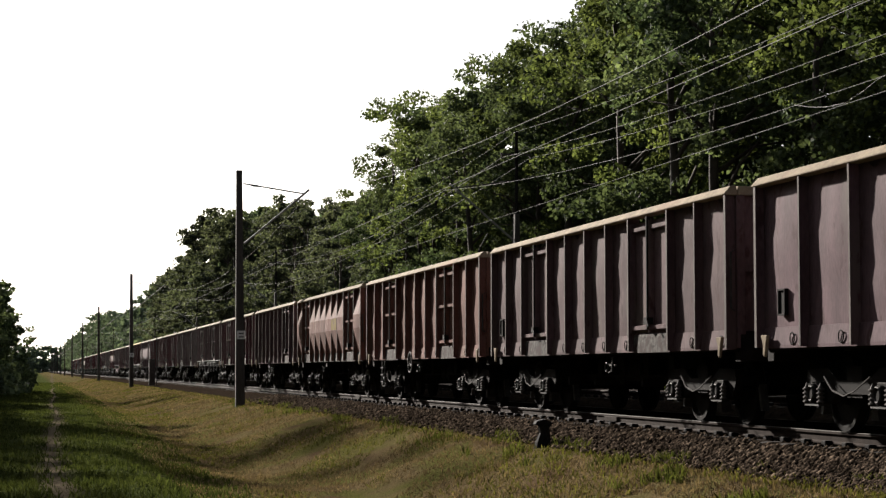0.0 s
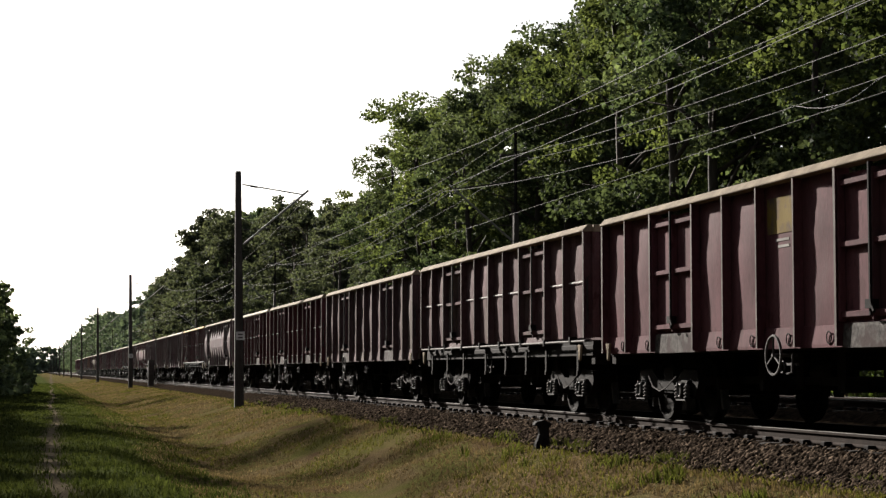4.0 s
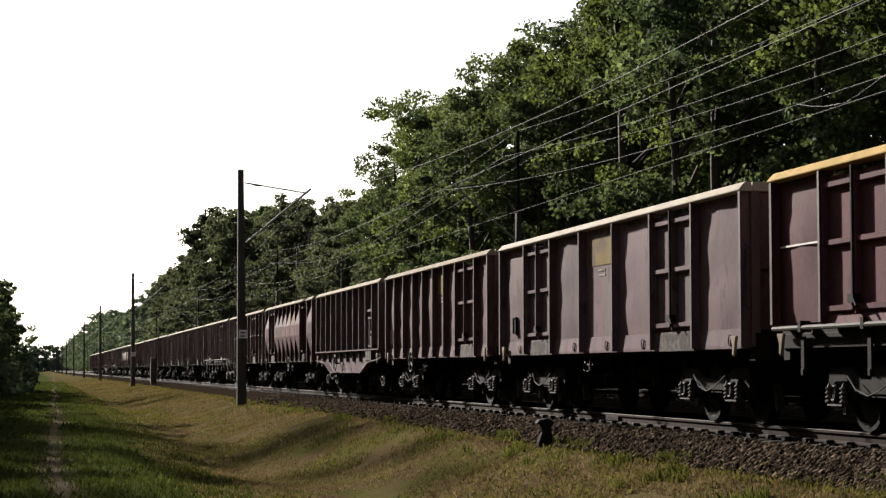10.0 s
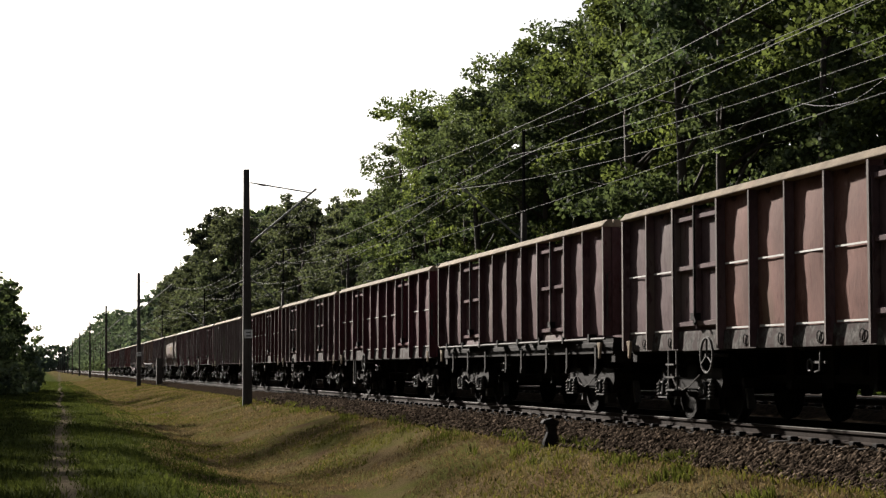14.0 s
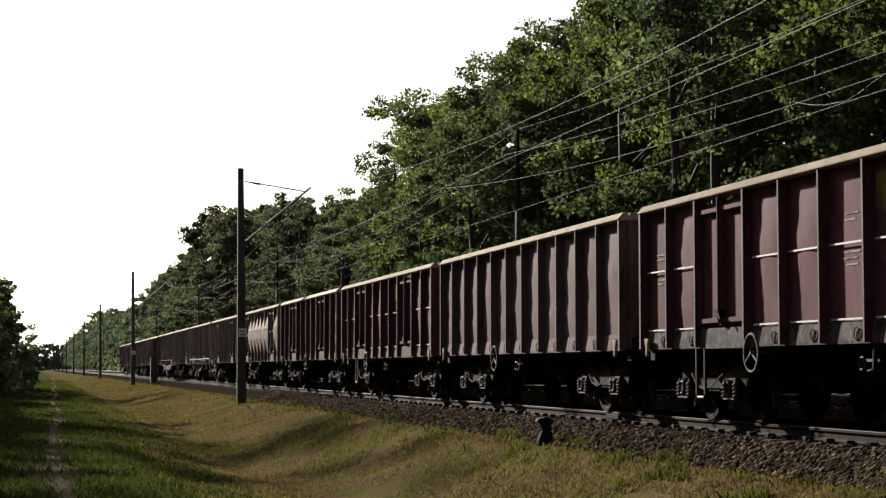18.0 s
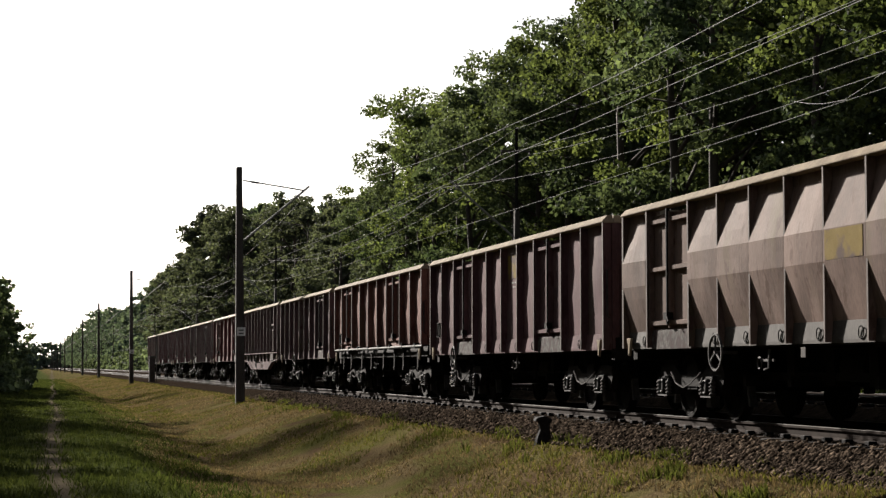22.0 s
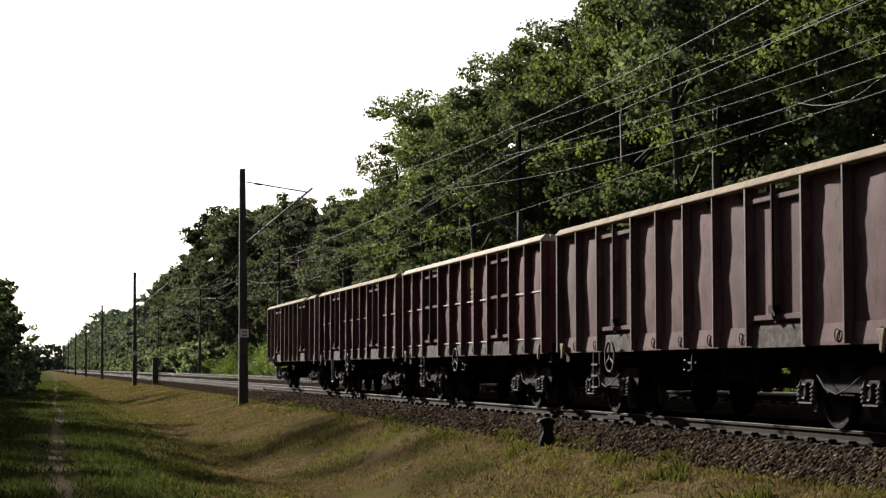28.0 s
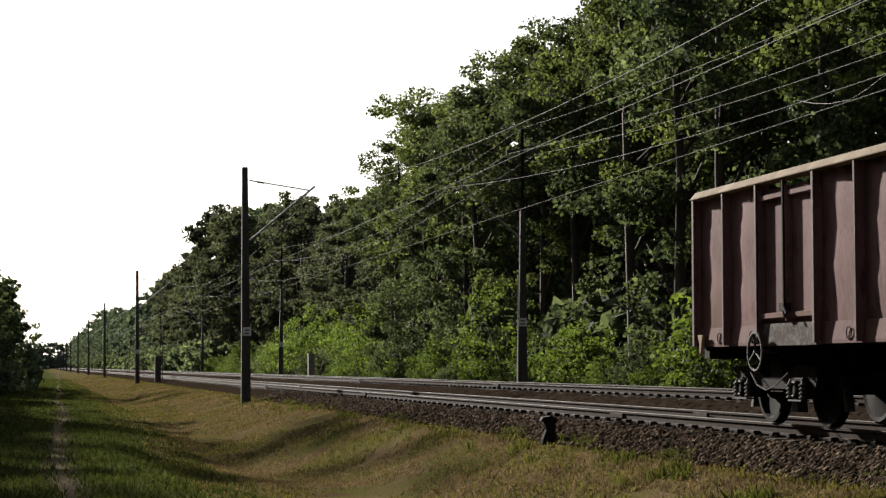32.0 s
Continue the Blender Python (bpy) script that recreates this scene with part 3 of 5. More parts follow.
def step_mesh():
    g = Geo()
    for d in (-0.17, 0.17):
        g.tube([(0, d, 0), (0, d, -0.56)], 0.018, 6)
    for z in (-0.2, -0.38, -0.56):
        g.box(-0.05, -0.17, z - 0.012, 0.05, 0.17, z + 0.012)
    return g.mesh("step_ladder", STEEL)


def stirrup_mesh():
    g = Geo()
    g.tube([(0, -0.16, 0), (0, -0.16, -0.62), (0, -0.12, -0.66), (0, 0.12, -0.66), (0, 0.16, -0.62), (0, 0.16, 0)], 0.022, 6)
    return g.mesh("stirrup_step", STEEL)


def loop_mesh():
    g = Geo()
    pts = [(0, 0.06 * math.sin(a) * (1.3 if a > math.pi else 1), 0.07 * math.cos(a)) for a in [2 * math.pi * i / 10 for i in range(11)]]
    g.tube(pts, 0.008, 5, cap=False)
    return g.mesh("lashing_loop", UNDER)


def belly_mesh(length, material):
    """Deep fish-belly side beam: web, upper and lower flanges and upright stiffeners."""
    h = length / 2
    g = Geo()
    low = [(-h, 1.0), (-h * 0.70, 0.92), (-h * 0.48, 0.64), (h * 0.48, 0.64), (h * 0.70, 0.92), (h, 1.0)]
    g.prism([(-h, 1.27)] + low + [(h, 1.27)], "x", PANEL_X + 0.0, PANEL_X + 0.02)
    for (a, za), (b, zb) in zip(low, low[1:]):
        g.prism([(a, za), (b, zb), (b, zb + 0.03), (a, za + 0.03)], "x", RIB_X, PANEL_X + 0.02)
    g.box(RIB_X - 0.02, -h, 1.25, PANEL_X + 0.02, h, 1.285)
    return g.mesh("fish_belly_beam", material)


def stiffener_mesh():
    return Geo().prism([(RIB_X + 0.03, 1.25), (PANEL_X, 1.25), (PANEL_X, 0.95), (RIB_X + 0.06, 0.95)], "y", -0.012, 0.012).mesh("stiffener", SOLE)


def pivot_of(length):
    return length * 0.32


def rigging_mesh(pivot):
    """Brake rods along the frame with hanging levers and cross beams."""
    g = Geo()
    for x in (-0.62, 0.62):
        g.box(x - 0.03, -pivot + 1.2, 0.56, x + 0.03, pivot - 1.2, 0.66)
        for k in range(6):
            y = -pivot + 1.3 + (2 * pivot - 2.6) * k / 5
            g.box(x - 0.05, y - 0.12, 0.5, x + 0.05, y + 0.12, 1.0)
    for y in (-pivot + 1.75, -1.4, 1.1, pivot - 1.75):
        g.box(-1.0, y - 0.05, 0.48, 1.0, y + 0.05, 0.62)
    return g.mesh("brake_rigging", UNDER)


LAYOUT = {  # fractions of a side, from the far end: p panel, d double door
    "std": "ppdppppdpp", "wide": "pdpppdp", "one_door": "pppppppdp", "many": "ppppppppppp", "bulge": "pdppppppdp", "fish": "ppppppppppp", "truss": "pdppppdpp", "raised": "ppdppppdpp",
}


def wagon(kind, colour, length, label, cap=None, stripes=False, text=False, chalk=False, yellow=-1, mid_bars=True, ladder=0, wheel_at=0.0, vent=False, second=None, seed=0):
    """A four-axle open wagon; its near side faces -x, its far end is at local y = +body / 2."""
    rng = random.Random(seed)
    w = new("open_goods_wagon")
    tagged(w, label, "goods wagon", "wagons of the goods train")
    body = length - 0.92
    h = body / 2
    pm = PAINT[colour]
    pm2 = PAINT[second] if second else pm
    raised = kind in ("fish", "truss", "raised")
    z0 = 1.28 if raised else SIDE_Z
    z1 = TOP_Z - 0.125
    cells = LAYOUT[kind]
    door_w = 1.78
    pw = (body - 0.12 - door_w * cells.count("d")) / cells.count("p")
    y = h - 0.06
    ribs = [y]
    bulge = 0.136 if kind == "bulge" else 0.0
    panel_i = 0
    for n, c in enumerate(cells):
        step = door_w if c == "d" else pw
        mid = y - step / 2
        if c == "p":
            variant = rng.randrange(4)
            mt = pm2 if (second and n >= 3) else pm
            dents = 0.15 if panel_i == yellow or (text and n in (0, 5)) else 1.0
            key = ("panel", round(step, 2), mt.name, variant, z0, bool(bulge), dents)
            me = cached(key, lambda: dented_panel(step - 0.01, mt, variant * 7 + 3, z0, z1, bulge, dents))
            part("side_panel", me, w, (0, mid, 0))
            if panel_i == yellow:
                zc = 2.62 if not bulge else 2.24
                ym = cached(("yellow", round(step, 2), bool(bulge), seed == 18), lambda: (Geo().prism([(PANEL_X - 0.136, 0.08), (PANEL_X - 0.032, 0.53), (PANEL_X - 0.012, 0.53), (PANEL_X - 0.116, 0.08)], "y", -step * 0.44, step * 0.44) if seed == 18 else Geo().box(PANEL_X - 0.142, -step * 0.44, -0.31, PANEL_X - 0.132, step * 0.44, 0.03) if bulge else Geo().box(PANEL_X - 0.012, -step * 0.40, -0.22, PANEL_X - 0.002, step * 0.40, 0.22)).mesh("yellow_mark", YELLOW))
                part("yellow_mark", ym, w, (0, mid, zc), "faded yellow painted square")
                for k, (by, bz) in enumerate(((0.0, -0.30), (-0.06, -0.38))):
                    bar = cached(("textbar", k), lambda: Geo().box(PANEL_X - 0.012 - bulge, -0.2 + 0.05 * k, -0.016, PANEL_X - 0.004 - bulge, 0.2, 0.016).mesh("lettering_bar", PALE))
                    part("lettering_bar", bar, w, (0, mid + by, zc + bz), "faint white lettering")
            if text and n in (0, 5):
                for k, (wd, bz) in enumerate(((0.4, 2.36), (0.46, 2.29), (0.3, 2.0), (0.22, 1.94)) if n == 0 else ((0.34, 2.45), (0.28, 2.38), (0.42, 2.02), (0.36, 1.95), (0.3, 1.88))):
                    bar = cached(("mark", wd), lambda: Geo().box(PANEL_X - 0.011, -wd / 2, -0.010, PANEL_X - 0.002, wd / 2, 0.010).mesh("lettering_bar", PALE))
                    part("lettering_bar", bar, w, (0, mid - 0.08 + 0.05 * (k % 2), bz), "small worn white lettering")
            if stripes:
                st = cached(("stripe", round(step, 2)), lambda: Geo().box(PANEL_X - 0.052, -step / 2 + 0.06, -0.011, PANEL_X - 0.046, step / 2 - 0.14, 0.011).mesh("painted_line", STRIPE))
                part("painted_line", st, w, (0, mid, 2.12 if z0 < 1.1 else 2.2), "worn white painted line")
                if not raised:
                    part("painted_line", st, w, (0.012, mid, 1.275), "worn white painted line")
            if not raised:
                sp = cached(("sole", round(step, 2), mt.name, bool(bulge) or stripes), lambda: Geo().prism([(PANEL_X - 0.022, 1.25), (PANEL_X - 0.042, 1.04), (PANEL_X - 0.042, 1.0), (PANEL_X + 0.02, 1.0), (PANEL_X + 0.02, 1.26)], "y", -step / 2 + 0.012, step / 2 - 0.012).mesh("sole_plate", SOLE if bulge else WORN if stripes else mt))
                part("sole_plate", sp, w, (0, mid, 0))
                lp = cached("loop", loop_mesh)
                part("lashing_loop", lp, w, (PANEL_X - 0.05, mid - step * 0.2, 1.11), "dark bent-steel lashing loop")
            if vent and panel_i == 0:
                vm = cached("vent", lambda: Geo().box(PANEL_X - 0.05, -0.09, -0.13, PANEL_X - 0.02, 0.09, 0.13).box(PANEL_X - 0.07, -0.11, -0.16, PANEL_X - 0.02, -0.09, 0.16).box(PANEL_X - 0.07, 0.09, -0.16, PANEL_X - 0.02, 0.11, 0.16).box(PANEL_X - 0.07, -0.11, 0.14, PANEL_X - 0.02, 0.11, 0.16).box(PANEL_X - 0.07, -0.11, -0.16, PANEL_X - 0.02, 0.11, -0.14).mesh("card_frame", UNDER))
                part("card_frame", vm, w, (0, mid, 1.55), "small dark card frame")
            if kind == "fish" and n == len(cells) - 2:
                hd = cached(("hatch", pm.name), lambda: Geo().box(PANEL_X - 0.07, -0.42, 1.33, PANEL_X - 0.035, 0.42, 1.40).box(PANEL_X - 0.09, -0.46, 2.28, PANEL_X - 0.03, 0.46, 2.35).box(PANEL_X - 0.075, -0.42, 2.08, PANEL_X - 0.035, 0.42, 2.14).box(PANEL_X - 0.075, -0.34, 1.4, PANEL_X - 0.03, -0.02, 1.62).box(PANEL_X - 0.09, 0.02, 1.38, PANEL_X - 0.03, 0.1, 2.1).box(PANEL_X - 0.075, -0.38, 1.70, PANEL_X - 0.035, 0.0, 1.76).mesh("side_hatch", pm, 0.006))
                part("side_hatch", hd, w, (0, mid, 0), "low side hatch with worn bars")
                part("chipped_plate", cached("hatchplate", lambda: Geo().box(PANEL_X - 0.13, -0.42, 0.98, PANEL_X - 0.09, 0.42, 1.24).mesh("chipped_plate", WORN)), w, (0, mid, 0), "light chipped plate")
            panel_i += 1
        else:
            lw = door_w / 2 - 0.05
            z_d0 = z0 + (0.26 if not raised else 0.06)
            leaf = cached(("leaf", pm.name, z_d0), lambda: door_mesh(pm, lw, z_d0, z1 - 0.07))
            bar = cached(("bar", pm.name), lambda: Geo().prism([(PANEL_X - 0.085, -0.03), (PANEL_X - 0.07, -0.045), (PANEL_X - 0.01, -0.045), (PANEL_X - 0.01, 0.04), (PANEL_X - 0.085, 0.025)], "y", -lw / 2 + 0.02, lw / 2 - 0.02).mesh("door_bar", pm))
            for s in (-1, 1):
                d = part("door_leaf", leaf, w, (0, mid + s * (lw / 2 + 0.015), 0))
                for z in ([z1 - 0.17, z_d0 + 0.08] + ([(z1 + z_d0) / 2] if mid_bars else [])):
                    part("door_bar", bar, d, (0, 0, z))
            latch = cached(("latch", z_d0), lambda: Geo().tube([(PANEL_X - 0.10, 0, z_d0 + 0.05), (PANEL_X - 0.10, 0, z1 - 0.02)], 0.032, 6).box(PANEL_X - 0.15, -0.07, z_d0 + 0.12, PANEL_X - 0.05, 0.07, z_d0 + 0.22).tube([(PANEL_X - 0.13, 0.0, z_d0 + 0.2), (PANEL_X - 0.16, -0.18, z_d0 + 0.08)], 0.018, 5).mesh("door_latch", UNDER))
            part("door_latch", latch, w, (0, mid, 0), "dark vertical locking bar")
            sm = WORN if not raised else pm
            sill = cached(("doorsill", raised, sm.name), lambda: Geo().prism([(PANEL_X - 0.05, z0 + 0.24), (PANEL_X - 0.056, z0 + 0.20), (PANEL_X - 0.066, z0 - 0.03), (PANEL_X + 0.02, z0 - 0.03), (PANEL_X + 0.02, z0 + 0.24)] if not raised else [(PANEL_X - 0.04, z0 + 0.08), (PANEL_X - 0.06, z0 - 0.04), (PANEL_X - 0.06, z0 - 0.08), (PANEL_X + 0.02, z0 - 0.08), (PANEL_X + 0.02, z0 + 0.08)], "y", -door_w / 2 + 0.06, door_w / 2 - 0.06).mesh("door_sill", sm))
            part("door_sill", sill, w, (0, mid, 0), "chipped door sill")
        y -= step
        ribs.append(y)
    for i, ry in enumerate(ribs):
        at_door = (i > 0 and cells[i - 1] == "d") or (i < len(cells) and cells[i] == "d")
        thick = 0.06 if i in (0, len(ribs) - 1) else 0.045 if at_door else 0.032
        part("rib", cached(("rib", pm.name, z0, thick), lambda: rib_mesh(pm, z0 - 0.03, z1 + 0.01, thick)), w, (0, ry, 0))
    # rim along the top of the box
    rm = {None: RIM, "pale": RIM_PALE, "yellow": RIM_YELLOW}[cap]
    prof = [(-1.51, z1), (-1.526, z1 + 0.02), (-1.435, TOP_Z - 0.006), (-1.42, TOP_Z), (-1.36, TOP_Z), (-1.33, z1)]
    part("top_rim", cached(("rim", round(body, 2), rm.name), lambda: Geo().prism(prof, "y", -h, h).mesh("top_rim", rm, 0.008)), w, label="sunlit dusty top rim")
    part("top_rim", cached(("rim_far", round(body, 2), rm.name), lambda: Geo().prism([(-a, b) for a, b in prof], "y", -h, h).mesh("top_rim", rm)), w)
    for s in (-1, 1):
        part("end_rim", cached(("rim_end", rm.name), lambda: Geo().box(-1.33, -0.07, z1, 1.33, 0.07, TOP_Z - 0.004).mesh("end_rim", rm, 0.01)), w, (0, s * (h - 0.075), 0))
    # ends, far side, floor, frame
    def end_mesh():
        g = Geo()
        g.box(-1.365, -0.02, z0, 1.365, 0.02, z1)
        return g.mesh("end_wall", pm, 0.006)

    e = cached(("end", pm.name, z0), end_mesh)
    post = cached(("endrib", pm.name, z0), lambda: Geo().box(-0.06, -0.09, z0, 0.06, 0.0, z1).mesh("end_rib", pm, 0.008))
    beam = cached(("endbeam", pm.name), lambda: Geo().box(-1.36, -0.075, -0.05, 1.36, -0.002, 0.05).mesh("end_beam", pm, 0.008))
    for s in (-1, 1):
        wall = part("end_wall", e, w, (0, s * (h - 0.11), 0))
        wall.rotation_euler.z = 0 if s < 0 else math.pi
        for x in (-1.30, -0.45, 0.45, 1.30):
            part("end_rib", post, wall, (x, -0.018, 0))
        part("end_beam", beam, wall, (0, -0.018, 2.05))
    part("far_side_wall", cached(("farside", pm.name, round(body, 2), z0), lambda: Geo().box(1.34, -h + 0.05, z0, 1.37, h - 0.05, z1).mesh("far_side_wall", pm)), w)
    part("floor", cached(("floor", round(body, 2)), lambda: Geo().box(-1.34, -h + 0.03, 1.16, 1.34, h - 0.03, 1.24).mesh("floor", UNDER)), w)

    def frame_mesh():
        g = Geo()
        for s in (-1, 1):
            g.box(s * 1.3 - 0.05, -h + 0.02, 0.98, s * 1.3 + 0.05, h - 0.02, 1.16)
            g.box(s * 0.22 - 0.06, -h + 0.02, 0.74, s * 0.22 + 0.06, h - 0.02, 1.16)
        for k in range(7):
            yy = -h + 0.2 + (body - 0.4) * k / 6
            g.box(-1.3, yy - 0.09, 0.95, 1.3, yy + 0.09, 1.16)
        for s in (-1, 1):
            g.box(-1.32, s * (h - 0.1) - 0.1, 0.84, 1.32, s * (h - 0.1) + 0.1, 1.2)
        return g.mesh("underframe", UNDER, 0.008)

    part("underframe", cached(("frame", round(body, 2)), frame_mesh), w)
    if kind == "fish":
        part("fish_belly_beam", cached(("belly", round(body, 2), pm.name), lambda: belly_mesh(body, pm)), w, label="grey fish-belly side beam")
        for k in range(11):
            part("stiffener", cached("stiff", stiffener_mesh), w, (0, -h + 0.06 + (body - 0.12) * k / 10, 0))
    if kind in ("truss", "raised"):
        part("side_tube", cached(("tube", round(body, 2), kind), lambda: Geo().tube([(-1.47, -h + 0.05, 1.22), (-1.47, h - 0.05, 1.22)], 0.03 if kind == "truss" else 0.02, 8).mesh("side_tube", SOLE)), w, label="bare steel tube along the lower edge")
        for k in range(8):
            yy = -h + 0.9 + (body - 1.8) * k / 7
            part("hanging_bracket", cached("bracket", lambda: Geo().box(-1.40, -0.05, 0.72, -1.37, 0.05, 1.12).box(-1.41, -0.035, 0.66, -1.36, 0.035, 0.74).mesh("hanging_bracket", UNDER, 0.006)), w, (0, yy + rng.uniform(-0.3, 0.3), 0))
            part("tube_clip", cached("tclip", lambda: Geo().box(-1.50, -0.04, 1.17, -1.36, 0.04, 1.30).mesh("tube_clip", UNDER)), w, (0, yy, 0))
    for s in (-1, 1):
        for x in (-0.87, 0.87):
            bf = part("buffer", cached("buffer", buffer_mesh), w, (x, s * (h - 0.02), 1.05))
            bf.rotation_euler.z = 0 if s > 0 else math.pi
        hk = part("coupling", cached("hook", hook_mesh), w, (0, s * h, 0))
        hk.rotation_euler.z = 0 if s > 0 else math.pi
        # corner irons and hand rails
        part("corner_bracket", cached("corner", lambda: Geo().prism([(-0.10, 0.16), (0.10, 0.16), (0.06, 0.08), (0.03, 0.03), (0.04, -0.07), (-0.01, -0.11), (-0.04, -0.03), (-0.06, 0.07)], "x", -0.02, 0.02).mesh("corner_bracket", RIM, 0.006)), w, (PANEL_X - 0.10, s * (h - 0.32), 1.0), "tan steel corner hook")
        rail = cached("endrail", lambda: Geo().tube([(0.0, 0, 0), (-0.05, 0.0, 0.03), (-0.05, 0, 0.75), (0, 0, 0.78)], 0.015, 6).mesh("handrail", STEEL))
        part("handrail", rail, w, (-1.40, -h - 0.02 if s < 0 else h + 0.02, 1.5))
    rig = cached(("rigging", round(pivot_of(length), 2)), lambda: rigging_mesh(pivot_of(length)))
    part("brake_rigging", rig, w, label="black brake rods and levers under the floor")
    part("air_tank", cached("tank", lambda: Geo().tube([(0.55, -2.2, 0.74), (0.55, -2.1, 0.74), (0.55, -1.0, 0.74), (0.55, -0.9, 0.74)], [0.1, 0.2, 0.2, 0.1], 12).mesh("air_tank", UNDER)), w)
    part("brake_cylinder", cached("cyl", lambda: Geo().tube([(-0.5, -0.3, 0.72), (-0.5, 0.35, 0.72)], 0.17, 12).tube([(-0.5, 0.35, 0.72), (-0.5, 1.6, 0.72)], 0.03, 6).mesh("brake_cylinder", UNDER)), w)
    part("release_lever", cached("lever", lambda: Geo().box(-1.36, -0.22, 0.80, -1.33, 0.22, 0.83).tube([(-1.36, -0.1, 0.95), (-1.38, -0.12, 0.72), (-1.38, 0.02, 0.70)], 0.016, 5).ring((-1.37, 0.2, 0.78), "x", 0.07, 0.014, 12, 4).mesh("release_lever", STEEL)), w, (0, rng.uniform(-1.2, 1.2), 0))
    if kind == "bulge":
        part("label_plate", cached("lplate", lambda: Geo().box(-1.45, -0.07, 0.84, -1.435, 0.07, 0.96).mesh("label_plate", SOLE, 0.004)), w, (0, rng.uniform(-0.5, 0.8), 0), "small pale label plate")
    if chalk:
        for k, (a, b) in enumerate((((0.0, 2.15), (0.06, 1.95)), ((0.06, 1.95), (0.16, 2.1)), ((0.22, 2.12), (0.2, 1.92)), ((0.2, 1.92), (0.3, 2.0)), ((0.34, 2.2), (0.36, 2.05)))):
            part("chalk_mark", Geo().tube([(PANEL_X - 0.05, a[0], a[1]), (PANEL_X - 0.05, b[0], b[1])], 0.014, 4).mesh("chalk_mark", CHALK), w, (0, -h * 0.74 - 0.42, 0), "pale chalk stroke")
    if ladder:
        part("step_ladder" if ladder == 1 else "stirrup_step", cached(("step", ladder), step_mesh if ladder == 1 else stirrup_mesh), w, (PANEL_X - 0.06, h * 0.66 if ladder == 1 else h * 0.62, 1.0), "pale bent-steel step")
    if wheel_at:
        part("handwheel", cached("handwheel", handwheel_mesh), w, (PANEL_X - 0.17, wheel_at * h, 0.92), "steel brake handwheel")
    pivot = pivot_of(length)
    for s in (-1, 1):
        b = part("bogie", cached("bogie", bogie_mesh), w, (0, s * pivot, 0), "black two-axle bogie")
        for a in (-0.9, 0.9):
            ws = part("wheelset", cached("wheelset", wheelset_mesh), b)
            ws.matrix_parent_inverse = Matrix.Translation((0, a, 0.46))
            part("axle_box", cached("axlebox", axlebox_mesh), b, (0, a, 0))
            part("axle_cover", cached("axlecover", cover_mesh), b, (0, a, 0), "pale worn axle-box cover")
            part("spring", cached("spring", spring_mesh), b, (0, a - 0.2, 0))
            part("spring", MESHES["spring"], b, (0, a + 0.2, 0))
        part("brake_hose", cached("bhose", lambda: Geo().tube([(-1.2, -0.62, 0.66), (-1.24, -0.3, 0.50), (-1.24, 0.0, 0.44), (-1.24, 0.3, 0.50), (-1.2, 0.62, 0.66)], 0.010, 5).mesh("brake_hose", IRON)), b)
        part("brake_block", cached("bblock", lambda: Geo().prism([(-0.10, 0.16), (0.10, 0.16), (0.05, 0.40), (-0.06, 0.42)], "x", -0.86, -0.72).mesh("brake_shoe", IRON)), b, label="worn brake shoe")
        for d in (-1, 1):
            part("brake_block", cached(("bblock", d), lambda: Geo().prism([(d * 1.48, 0.2), (d * 1.56, 0.2), (d * 1.46, 0.55), (d * 1.40, 0.5)], "x", -0.84, -0.74).mesh("brake_block", STEEL)), b, label="worn brake block")
    return w, body


